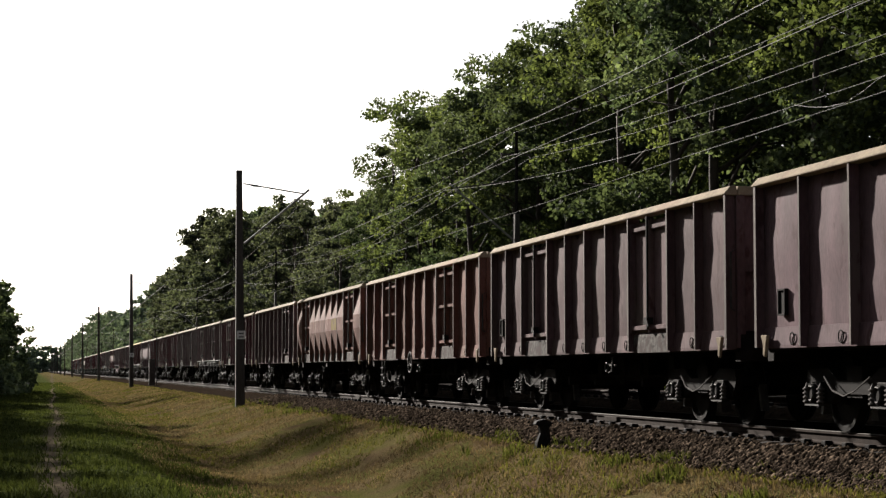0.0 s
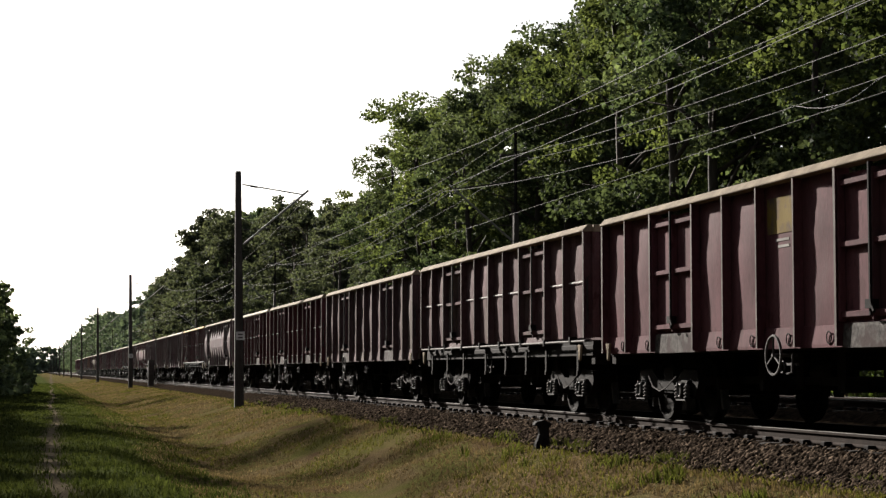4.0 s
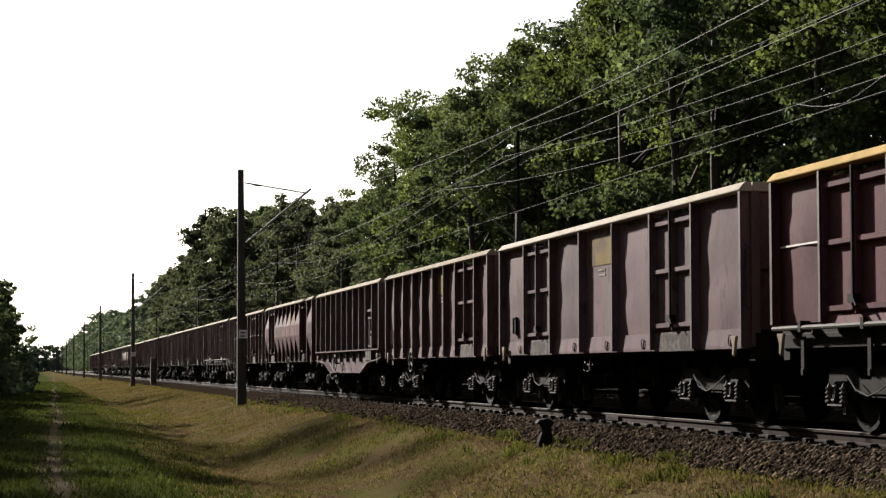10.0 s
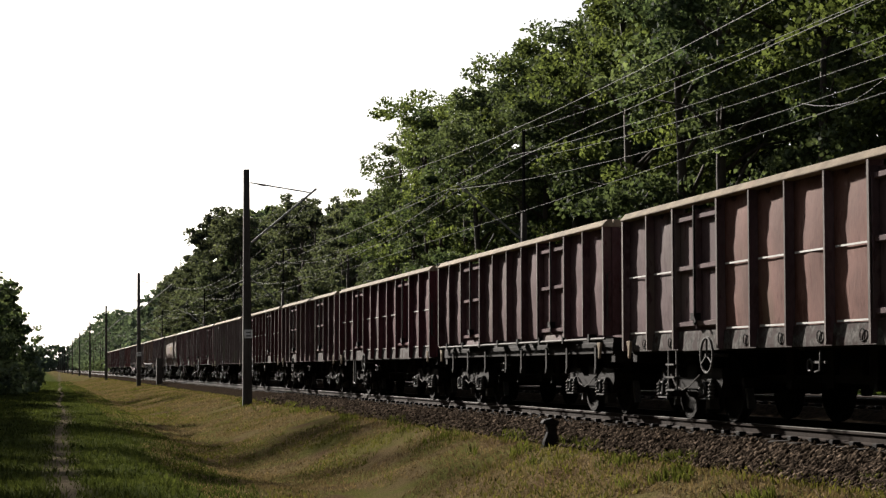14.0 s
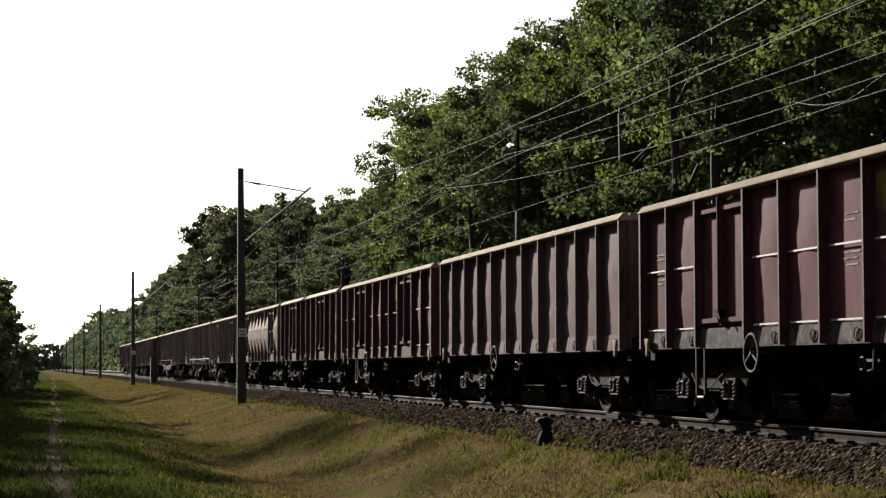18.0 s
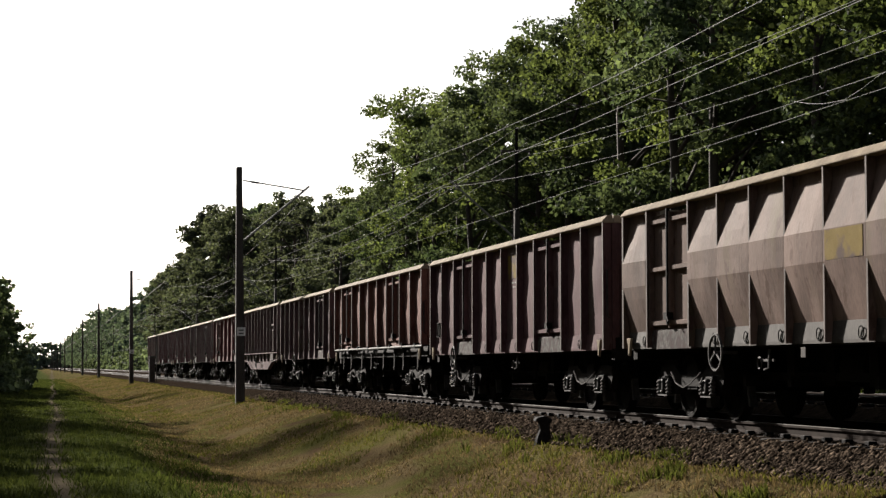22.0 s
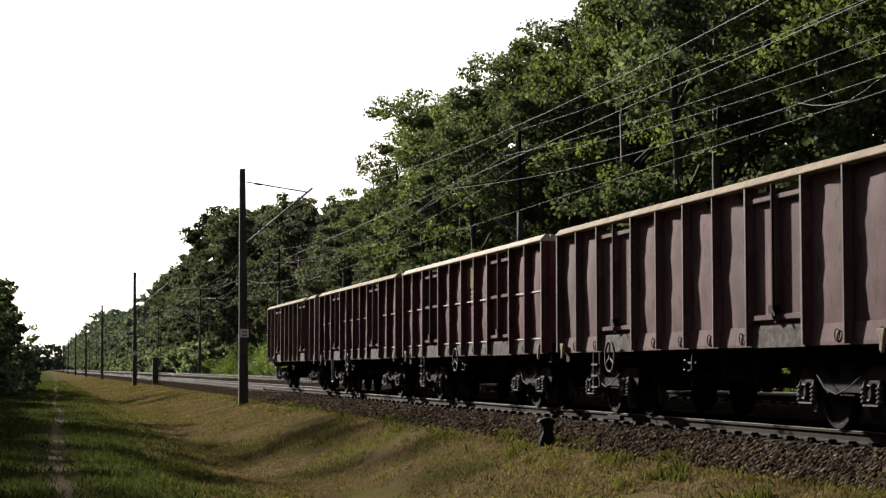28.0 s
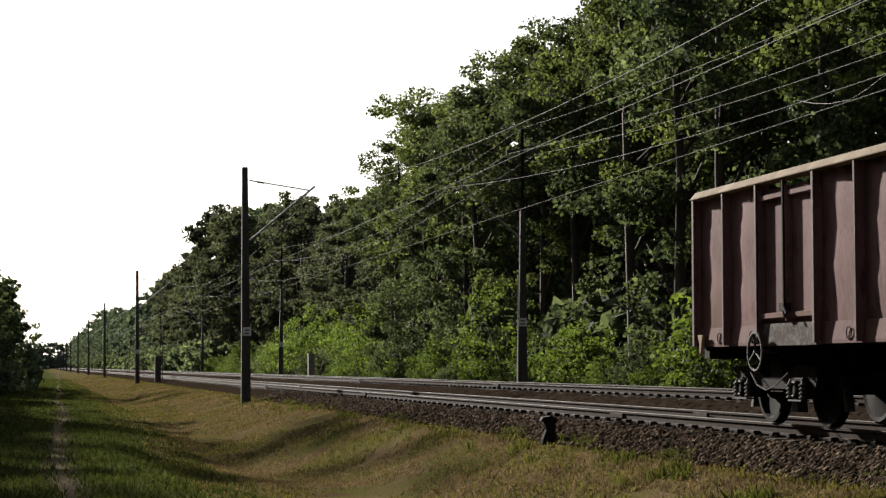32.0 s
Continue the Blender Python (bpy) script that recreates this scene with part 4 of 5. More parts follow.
# kind, paint, length over buffers, label, options; from the last wagon forwards
TRAIN = [
    ("std", "rust", 13.82, "last rusty red-brown ribbed open goods wagon with chalk marks", dict(chalk=True, mid_bars=False, wheel_at=0.62, ladder=0)),
    ("std", "wine", 14.00, "dark wine-red ribbed open goods wagon with worn white lines", dict(stripes=True, mid_bars=False, wheel_at=0.1, ladder=2, yellow=4)),
    ("std", "wine", 13.97, "wine-red ribbed open goods wagon with yellow mark", dict(stripes=True, cap="pale", yellow=4, ladder=1, wheel_at=0.05)),
    ("std", "brown", 14.00, "dull red-brown ribbed open goods wagon with step ladder", dict(mid_bars=False, ladder=1, wheel_at=0.5)),
    ("wide", "red", 13.96, "red-oxide open goods wagon with wide plain panels", dict(cap="pale", vent=True)),
    ("fish", "grey_brown", 12.51, "grey-brown open goods wagon with fish-belly side beam", dict(wheel_at=0.1)),
    ("one_door", "grey_brown", 12.57, "grey-brown short open goods wagon with one side door", dict(mid_bars=False, wheel_at=0.3)),
    ("truss", "orange", 13.86, "faded orange-brown open goods wagon on raised frame", dict(mid_bars=False, vent=True)),
    ("std", "brown", 14.24, "brown ribbed open goods wagon with closed doors", dict(mid_bars=False, yellow=4, ladder=1, wheel_at=0.6, vent=True)),
    ("bulge", "tan", 13.67, "tan open goods wagon with folded bulging side panels", dict(yellow=5, wheel_at=0.35)),
    ("std", "wine", 13.98, "wine-red ribbed open goods wagon with pale bare rim", dict(cap="pale", yellow=4, mid_bars=False, ladder=1, wheel_at=-0.05)),
    ("std", "wine", 13.76, "wine-red ribbed open goods wagon with lettering", dict(text=True, stripes=True, yellow=5, mid_bars=False, ladder=2, wheel_at=0.3)),
    ("many", "grey_brown", 14.06, "grey-brown open goods wagon with many close ribs", dict(wheel_at=0.2)),
    ("std", "wine", 14.06, "wine-red ribbed open goods wagon with yellow square", dict(text=True, stripes=True, yellow=5, mid_bars=False, ladder=2, wheel_at=0.3)),
    ("std", "brown", 13.91, "brown ribbed open goods wagon with framed doors", dict(wheel_at=0.45)),
    ("std", "wine", 14.40, "wine-red ribbed open goods wagon with white lettering", dict(text=True, stripes=True, mid_bars=False, ladder=2, wheel_at=0.3)),
    ("raised", "brown", 13.75, "brown open goods wagon on raised frame with brackets", dict()),
    ("std", "grey_brown", 13.98, "grey-brown open goods wagon with reddish lower panels", dict(stripes=True, second="orange", ladder=1, wheel_at=0.4)),
    ("bulge", "wine", 13.64, "wine-red open goods wagon with pale bulging side panels", dict(mid_bars=False, wheel_at=-0.15, yellow=5)),
    ("fish", "rose", 12.20, "faded rose-brown open goods wagon with grey fish-belly beam", dict(wheel_at=0.25, vent=True)),
    ("one_door", "brown", 12.10, "brown short open goods wagon with one side door", dict(wheel_at=0.35, vent=True, yellow=5)),
    ("wide", "rose", 13.71, "pale rose-brown open goods wagon with wide panels", dict(cap="pale", vent=True, yellow=2)),
    ("truss", "wine", 14.69, "wine-red open goods wagon with yellow rim", dict(cap="yellow", stripes=True, yellow=3)),
    ("bulge", "rose", 13.93, "pale rose-grey open goods wagon with bulging panels", dict(wheel_at=0.55)),
    ("std", "wine", 13.81, "dull wine-red ribbed open goods wagon with pale rim", dict(cap="pale", stripes=True, yellow=4, wheel_at=0.25)),
    ("std", "wine", 14.07, "wine-red open goods wagon with white lines and handwheel", dict(text=True, stripes=True, mid_bars=False, ladder=2, wheel_at=0.25)),
    ("std", "grey_brown", 14.35, "plain grey-brown ribbed open goods wagon", dict(mid_bars=False, wheel_at=0.45)),
    ("raised", "brown", 14.14, "brown open goods wagon on raised frame", dict(stripes=True)),
    ("std", "wine", 13.96, "wine-red ribbed open goods wagon with framed doors", dict(yellow=4, wheel_at=-0.1)),
    ("one_door", "grey_brown", 12.59, "grey-brown short open goods wagon with one door", dict(mid_bars=False, wheel_at=0.1, vent=True)),
    ("bulge", "orange", 13.63, "orange-brown open goods wagon with folded bulging panels", dict(wheel_at=0.0, yellow=5)),
    ("std", "orange", 14.13, "rusty brown ribbed open goods wagon with framed side doors", dict(ladder=1, wheel_at=0.05)),
    ("std", "grey_brown", 13.78, "grey-brown ribbed open goods wagon with dented panels", dict(mid_bars=False, vent=True)),
    ("one_door", "rose", 13.90, "faded rose-brown open goods wagon with card frame", dict(mid_bars=False, vent=True)),
]


def travelled(t):
    """Place along the line of the train's last end at t seconds."""
    s = (t - 16) / 16
    return 233.3214 - 229.0464 * s + 19.2243 * s ** 2 + 3.6734 * s ** 3 - 2.7095 * s ** 4


WAGONS = []
offset = 0.0
for number, (kind, colour, length, label, options) in enumerate(TRAIN):
    ob, body = wagon(kind, colour, length, label, seed=number, **options)
    ob.location = (TRACK_X, travelled(0) - offset - body / 2, 0)
    WAGONS.append((ob, -offset - body / 2))
    offset += length

# ---- overhead line ----
NEAR_MAST_X, FAR_MAST_X = 7.2, 17.0
NEAR_MASTS = [67.5, 145, 220, 295, 378, 470, 550, 628, 706, 784, 860]
FAR_MASTS = [66, 136, 204, 277, 350, 425, 500, 575, 650]


def mast(x, y, z0, z1, side, arm_z, label, sign=True, lean=0.0, half=(0.175, 0.1), stem=0.0):
    """Concrete mast with a cantilever towards the track: stay with insulator, strut, steady arm."""
    m = new("catenary_mast")
    m.location = (x, y, z0)
    tagged(m, label, "catenary mast", "masts along the railway")
    hgt = (stem or z1) - z0
    pole = cached(("pole", round(hgt, 1), lean, half), lambda: Geo().prism([(-half[0], -0.6), (half[0], -0.6), (lean + half[1], hgt), (lean - half[1], hgt)], "y", -half[0] * 0.7, half[0] * 0.7).mesh("pole", CONCRETE, 0.02))
    part("pole", pole, m)
    if stem:
        part("top_pole", cached(("top_pole", z0), lambda: Geo().tube([(lean, 0, hgt - 0.5), (lean, 0, z1 - z0)], 0.06, 8).mesh("top_pole", UNDER)), m, label="thin dark steel top pole")
    reach, za = 2.55, arm_z - z0

    def strut():
        g = Geo()
        g.tube([(side * 0.1, 0, za - 1.9), (side * (reach - 0.1), 0, za + 0.1)], 0.04, 8)
        return g.mesh("strut", GALVANISED)

    part("strut", cached(("strut", side, round(za, 1)), strut), m)
    part("top_stay", cached(("stay", side, round(za, 1)), lambda: Geo().tube([(side * 0.05, 0, za + 0.27), (side * (reach - 0.25), 0, za - 0.06)], 0.026, 6).tube([(side * 0.35, 0, za + 0.215), (side * 0.6, 0, za + 0.185)], 0.04, 8).mesh("top_stay", IRON)), m)
    part("steady_arm", cached(("steady", side, round(za, 1)), lambda: Geo().tube([(side * 0.12, 0, za - 1.35), (side * 2.3, 0, za - 1.3)], 0.018, 6).tube([(side * 2.3, 0, za - 1.3), (side * 3.0, 0, za - 1.5)], 0.012, 6).mesh("steady_arm", IRON)), m)
    if sign:
        plate = part("number_plate", cached("plate", lambda: Geo().box(-0.15, -0.155, -0.15, 0.15, -0.135, 0.15).mesh("number_plate", SIGN, 0.004)), m, (0, 0, 2.55), "grey enamel number plate")
        bar = cached("platebar", lambda: Geo().box(-0.09, -0.160, -0.025, 0.09, -0.156, 0.025).mesh("lettering_bar", BAR))
        for z in (-0.07, 0.05):
            part("lettering_bar", bar, plate, (0, 0, z), "dark unreadable marking")
    return m


for i, y in enumerate(NEAR_MASTS):
    mast(NEAR_MAST_X, y, -0.55 - 0.1 * min(i, 2), 7.92 + 0.15 * min(i, 1), 1, 7.18, "tall dark concrete mast on the grass bank with cantilever", i < 2, -0.1)


def far_mast(y, i):
    m = mast(FAR_MAST_X, y, -0.2, 9.45, -1, 7.35, "concrete mast by the forest edge with cross-arms", i < 2, 0.03, (0.19, 0.085), 6.4)
    part("cross_arm", cached("cross", lambda: Geo().box(-0.55, -0.03, 8.74, 0.55, 0.03, 8.80).tube([(-0.53, 0, 8.77), (-0.53, 0, 8.6)], 0.03, 6).tube([(0.53, 0, 8.77), (0.53, 0, 8.6)], 0.03, 6).mesh("cross_arm", IRON)), m)
    part("earth_wire", cached("earthw", lambda: Geo().tube([(-0.17, -0.14, 0.1), (-0.13, -0.14, 6.5)], 0.014, 5).mesh("earth_wire", STEEL)), m, label="pale earthing strip")
    return m


for i, y in enumerate(FAR_MASTS):
    far_mast(y, i)


def wire(name, pts, radius, label, material=WIRE):
    ob = new(name, Geo().tube(pts, radius, 5).mesh(name, material))
    return tagged(ob, label, "overhead wire")


def sag(x0, x1, spans, z, drop, steps=14):
    pts = []
    for (a, b) in zip(spans, spans[1:]):
        for i in range(steps):
            t = i / steps
            pts.append((x0 + (x1 - x0) * t, a + (b - a) * t, z - drop * 4 * t * (1 - t)))
    pts.append((x0, spans[-1], z))
    return pts


near_spans = [-8.0] + NEAR_MASTS
far_spans = [-6.0] + FAR_MASTS


def overhead_line(x_top, x_low, spans, z, drop, zc, side):
    """Messenger and contact wire of one track, joined by droppers."""
    line = new("overhead_line")
    line.location = (x_low, spans[1], zc)
    tagged(line, "grey messenger and contact wire with droppers above the %s track" % side, "overhead line")
    back = Matrix.Translation((-x_low, -spans[1], -zc))
    for name, pts, r in (("messenger_wire", sag(x_top, x_top, spans, z, drop), 0.0065), ("contact_wire", sag(x_low, x_low, spans, zc, 0.02), 0.0065)):
        ob = part(name, Geo().tube(pts, r, 5).mesh(name, WIRE), line)
        ob.matrix_parent_inverse = back
    for a, b in zip(spans, spans[1:4]):
        for t in (0.12, 0.28, 0.5, 0.72, 0.88):
            top = z - drop * 4 * t * (1 - t)
            ob = part("dropper", Geo().tube([(x_low, a + (b - a) * t, zc), (x_top, a + (b - a) * t, top)], 0.005, 4).mesh("dropper", WIRE), line)
            ob.matrix_parent_inverse = back


overhead_line(9.65, 10.2, near_spans, 7.12, 1.42, 5.4, "near")
overhead_line(14.3, 14.25, far_spans, 7.2, 1.38, 5.55, "far")
wire("feeder_wire", sag(FAR_MAST_X, FAR_MAST_X, far_spans, 9.4, 0.9), 0.0065, "thin earth wire along the mast tops")
wire("feeder_wire", sag(FAR_MAST_X - 0.53, FAR_MAST_X - 0.53, far_spans, 8.45, 1.05), 0.007, "feeder wire on the mast cross-arms")
wire("feeder_wire", sag(FAR_MAST_X + 0.53, FAR_MAST_X + 0.53, far_spans, 8.45, 1.05), 0.007, "feeder wire on the mast cross-arms")
wire("jumper_cable", [(14.3, 33.9, 5.86), (14.3, 33.2, 5.72), (14.3, 32.5, 5.62), (14.3, 31.6, 5.57), (14.3, 30.9, 5.66), (14.3, 30.2, 5.79), (14.3, 29.4, 5.86)], 0.007, "slack jumper cable between two wires", STEEL)


for k in range(2):
    pts = [(-9 + 16.2 * t, 122 + 23 * t, 8.15 - 0.3 * k - 0.55 * t - 0.5 * 4 * t * (1 - t) + 0.3 * k * t) for t in [i / 16 for i in range(17)]]
    wire("crossing_wire", pts, 0.006, "thin wire crossing the meadow to a mast")


# ---- things beside the line ----
def marker_post():
    m = new("marker_post")
    m.location = (7.72, 28.3, -0.44)
    tagged(m, "short black weathered marker post in the ballast edge", "marker post")
    part("post", Geo().tube([(0, 0, -0.2), (0.0, 0, 0.05), (0.02, 0, 0.2), (0.01, 0, 0.33)], [0.17, 0.13, 0.085, 0.095], 9).mesh("post", UNDER), m)
    part("cap", Geo().prism([(-0.15, 0.33), (0.10, 0.30), (0.13, 0.36), (0.02, 0.42), (-0.12, 0.39)], "y", -0.09, 0.09).mesh("cap", UNDER, 0.015), m, (0, 0, 0))


marker_post()


def cabinet(x, y, z, wdt, hgt, label, mat, post):
    c = new("trackside_cabinet")
    c.location = (x, y, z)
    tagged(c, label, "cabinet")
    part("housing", Geo().box(-wdt / 2, -0.2, 0, wdt / 2, 0.2, hgt).mesh("housing", mat, 0.015), c)
    part("roof", Geo().prism([(-wdt / 2 - 0.03, hgt), (wdt / 2 + 0.03, hgt), (wdt / 2 - 0.02, hgt + 0.06), (-wdt / 2 + 0.02, hgt + 0.06)], "y", -0.22, 0.22).mesh("roof", mat), c)
    part("door", Geo().box(-wdt / 2 + 0.03, -0.212, 0.1, wdt / 2 - 0.03, -0.2, hgt - 0.08).mesh("door", mat, 0.004), c)
    if post:
        part("post", Geo().tube([(0.25, -1.0, -0.9), (0.25, -1.0, 3.4)], 0.035, 6).mesh("post", IRON), c, label="thin iron post")


cabinet(7.95, 132, -0.3, 0.42, 1.75, "dark trackside cabinet with an iron post", IRON, True)
cabinet(17.6, 124.5, -0.15, 0.42, 1.7, "grey concrete trackside cabinet before the shrubs", CABINET, False)
cabinet(18.3, 122.5, -0.15, 0.55, 1.0, "low dark trackside cabinet before the shrubs", IRON, False)

# ---- trees and shrubs ----
def leaf_mesh(name, centres, spread, per, size, material, seed, flat=0.45):
    """A crown: many small kite-shaped leaves scattered round clump centres."""
    rng = np.random.default_rng(seed)
    c = np.repeat(np.asarray(centres, float), per, axis=0)
    n = len(c)
    r = rng.normal(size=(n, 3))
    r /= np.linalg.norm(r, axis=1)[:, None]
    s = np.repeat(np.asarray(spread, float), per)
    p = c + r * (s * rng.uniform(0.25, 1.0, n) ** 0.6)[:, None] * np.array([1, 1, 0.6])
    nrm = rng.normal(size=(n, 3)) + r * 0.5 + np.array([0, 0, flat])
    nrm /= np.linalg.norm(nrm, axis=1)[:, None]
    a = np.cross(nrm, rng.normal(size=(n, 3)))
    a /= np.linalg.norm(a, axis=1)[:, None]
    b = np.cross(nrm, a)
    ln = (size * rng.uniform(0.55, 1.25, n))[:, None]
    droop = nrm * ln * 0.14
    verts = np.stack([p - a * ln * 0.5 - droop, p + b * ln * 0.34, p + a * ln * 0.5 - droop, p - b * ln * 0.34], 1).reshape(-1, 3)
    faces = np.arange(4 * n).reshape(-1, 4)
    return big_mesh(name, verts, faces, material)


def broad_crown(rng, height, radius, base, clumps):
    """Clump centres of an uneven broadleaf crown and the limbs that carry them."""
    lobes = []
    for k in range(13):
        a = rng.uniform(0, 2 * math.pi)
        t = 0.08 + 0.88 * (k + rng.random()) / 13
        reach = radius * rng.uniform(0.35, 0.85) * math.sin(math.pi * min(0.93, 0.22 + t * 0.72))
        lobes.append((Vector((math.cos(a) * reach, math.sin(a) * reach, base + (height - base) * t * 0.9)), radius * rng.uniform(0.26, 0.48)))
    lobes.append((Vector((0, 0, height * 0.88)), radius * 0.4))
    pts, spread = [], []
    while len(pts) < clumps:
        c, r = rng.choice(lobes)
        d = Vector((rng.gauss(0, 1), rng.gauss(0, 1), rng.gauss(0, 1))).normalized() * r * rng.uniform(0.5, 1.12)
        q = c + Vector((d.x * 1.15, d.y * 1.15, d.z * 0.85))
        if base * 0.75 < q.z < height:
            pts.append(q)
            spread.append(rng.uniform(0.45, 0.95) * radius / 4.2)
    return pts, spread, lobes


def trunk_mesh(rng, height, base, girth, lobes):
    g = Geo()
    top = Vector((rng.uniform(-0.4, 0.4), rng.uniform(-0.4, 0.4), height * 0.82))
    mid = Vector((rng.uniform(-0.25, 0.25), rng.uniform(-0.25, 0.25), height * 0.4))
    g.tube([(0, 0, -0.3), (0, 0, 0.5), mid, top], [girth * 1.35, girth, girth * 0.7, girth * 0.15], 8)
    for c, r in lobes:
        z = max(base * 0.8, c.z - rng.uniform(1.0, 2.5))
        f = min(1.0, z / (height * 0.82))
        start = mid * (f / 0.49) if f < 0.49 else mid.lerp(top, (f - 0.49) / 0.51)
        g.tube([start, start.lerp(c, 0.5) + Vector((0, 0, 0.3)), c], [girth * 0.4, girth * 0.25, girth * 0.08], 5)
    return g.mesh("trunk", BARK, smooth=True)


def make_tree(name, label, height, radius, base, clumps, per, size, material, seed, girth=0.2):
    rng = random.Random(seed)
    pts, spread, lobes = broad_crown(rng, height, radius, base, clumps)
    t = new(name)
    tagged(t, label, "tree")
    part("trunk", trunk_mesh(rng, height, base, girth, lobes), t)
    part("crown", leaf_mesh("crown", [tuple(p) for p in pts], spread, per, size, material, seed), t)
    return t


def make_pine(name, label, height, seed, whorls, per, material):
    rng = random.Random(seed)
    t = new(name)
    tagged(t, label, "tree")
    g = Geo()
    g.tube([(0, 0, -0.3), (0.05, 0, height * 0.5), (0, 0.05, height)], [0.22, 0.14, 0.03], 7)
    pts, spread = [], []
    for k in range(whorls):
        z = height * (0.28 + 0.70 * k / whorls)
        reach = (1 - (z / height) ** 1.6) * height * 0.24 + 0.25
        for j in range(5):
            a = rng.uniform(0, 2 * math.pi)
            tip = Vector((math.cos(a) * reach, math.sin(a) * reach, z + rng.uniform(-0.1, 0.5)))
            g.tube([(0, 0, z), tip], [0.04, 0.012], 4)
            for q in (0.45, 0.75, 1.0):
                pts.append(tuple(Vector((0, 0, z)).lerp(tip, q)))
                spread.append(0.38)
    part("trunk", g.mesh("trunk", BARK), t)
    part("crown", leaf_mesh("crown", pts, spread, per, 0.3, material, seed, 0.2), t)
    return t


def make_shrub(label, height, radius, seed, clumps, per, size, material):
    rng = random.Random(seed)
    t = new("shrub")
    tagged(t, label, "shrub")
    pts, spread = [], []
    g = Geo()
    for k in range(clumps):
        a, r = rng.uniform(0, 2 * math.pi), radius * math.sqrt(rng.random())
        z = height * (0.12 + 0.82 * rng.random()) * (1 - 0.45 * (r / radius) ** 2)
        pts.append((math.cos(a) * r, math.sin(a) * r, z))
        spread.append(rng.uniform(0.3, 0.6))
        if k % 5 == 0:
            g.tube([(math.cos(a) * r * 0.3, math.sin(a) * r * 0.3, -0.1), pts[-1]], [0.03, 0.008], 4)
    part("stem", g.mesh("stem", BARK), t)
    part("crown", leaf_mesh("crown", pts, spread, per, size, material, seed), t)
    return t


class Grove:
    """Kinds of one plant; the first of each kind is the one that is built, the rest are copies with their own turn."""

    def __init__(self, kinds, heights=()):
        self.kinds, self.heights, self.used = kinds, heights, set()

    def grow(self, i, x, y, z, turn, group, height):
        """One plant of kind i, grown to a height."""
        return self.put(i, x, y, z, turn, group, height / self.heights[i % len(self.kinds)])

    def put(self, i, x, y, z, turn, group, size=1.0):
        ob = self.kinds[i % len(self.kinds)]
        m = pose(x, y, z, 0, 0, turn) @ Matrix.Scale(size, 4)
        if ob.name in self.used:
            return tagged(copy_thing(ob, m), group=group)
        self.used.add(ob.name)
        ob.matrix_basis = m
        ob.scale = (1, 1, 1)
        return tagged(ob, group=group)


OAK = "broadleaf forest tree with dense sunlit green crown"
near_trees = Grove([make_tree("broadleaf_tree", OAK, 15.5 + (k % 3) * 1.2, 3.3 + 0.35 * (k % 4), (1.0, 4.5, 1.5, 6.5, 1.0, 3.5, 6.0)[k], 125, 95, 0.20, LEAF if k % 2 else LEAF_MID, 100 + k, 0.2) for k in range(7)], [15.5 + (k % 3) * 1.2 for k in range(7)])
mid_trees = Grove([make_tree("broadleaf_tree", "tall broadleaf forest tree in a dark green stand", 17 + (k % 3) * 1.4, 3.8 + 0.3 * (k % 3), 2.0, 125, 38, 0.42, LEAF_DARK, 200 + k, 0.22) for k in range(5)], [17 + (k % 3) * 1.4 for k in range(5)])
back_trees = Grove([make_tree("broadleaf_tree", "tall broadleaf tree deep in the dark forest", 17 + (k % 3) * 1.4, 4.0 + 0.3 * (k % 3), 2.0, 120, 15, 0.66, LEAF_DARK, 300 + k, 0.22) for k in range(3)], [17 + (k % 3) * 1.4 for k in range(3)])
left_trees = Grove([make_tree("broadleaf_tree", "shaded dark tree at the meadow edge", 8.5 + 1.6 * k, 3.0 + 0.2 * k, 0.5, 110, 26, 0.42, LEAF_MID, 400 + k, 0.16) for k in range(3)])
pines = Grove([make_pine("pine_tree", "dark pine tree at the meadow edge", 12.5 + 1.5 * k, 500 + k, 16, 26, NEEDLE) for k in range(2)])
shrubs = Grove([make_shrub("bright green leafy shrub at the forest edge", 2.2 + 0.7 * k, 1.5 + 0.25 * k, 600 + k, 58, 44, 0.15, LEAF_BRIGHT) for k in range(4)])
dark_shrubs = Grove([make_shrub("dark green leafy shrub at the forest edge", 2.4 + 0.5 * k, 1.7, 620 + k, 60, 46, 0.15, LEAF_MID) for k in range(2)])
thickets = Grove([make_shrub("dense dark thicket under the forest edge", 2.6, 2.0, 650 + k, 45, 16, 0.42, LEAF_DARK) for k in range(3)])
hill_trees = Grove([make_tree("broadleaf_tree", "distant forest tree with leaves tinted blue-green for haze", 17 + (k % 3) * 1.4, 3.8 + 0.3 * (k % 3), 1.6, 125, 52, 0.36, LEAF_HAZE, 250 + k, 0.22) for k in range(4)], [17 + (k % 3) * 1.4 for k in range(4)])
rng = random.Random(11)
for grove, count, x in ((mid_trees, 5, 40), (back_trees, 3, 45), (hill_trees, 4, 42)):
    for k in range(count):
        grove.put(k, x + 2 * k, 250 + 11 * k, 0.2, 70 * k, "forest beyond the tracks")
for grove, count in ((left_trees, 3), (pines, 2)):
    for k in range(count):
        grove.put(k, -13 - k, 330 + 14 * k, ground_z(-13, 330), 80 * k, "trees along the meadow edge")
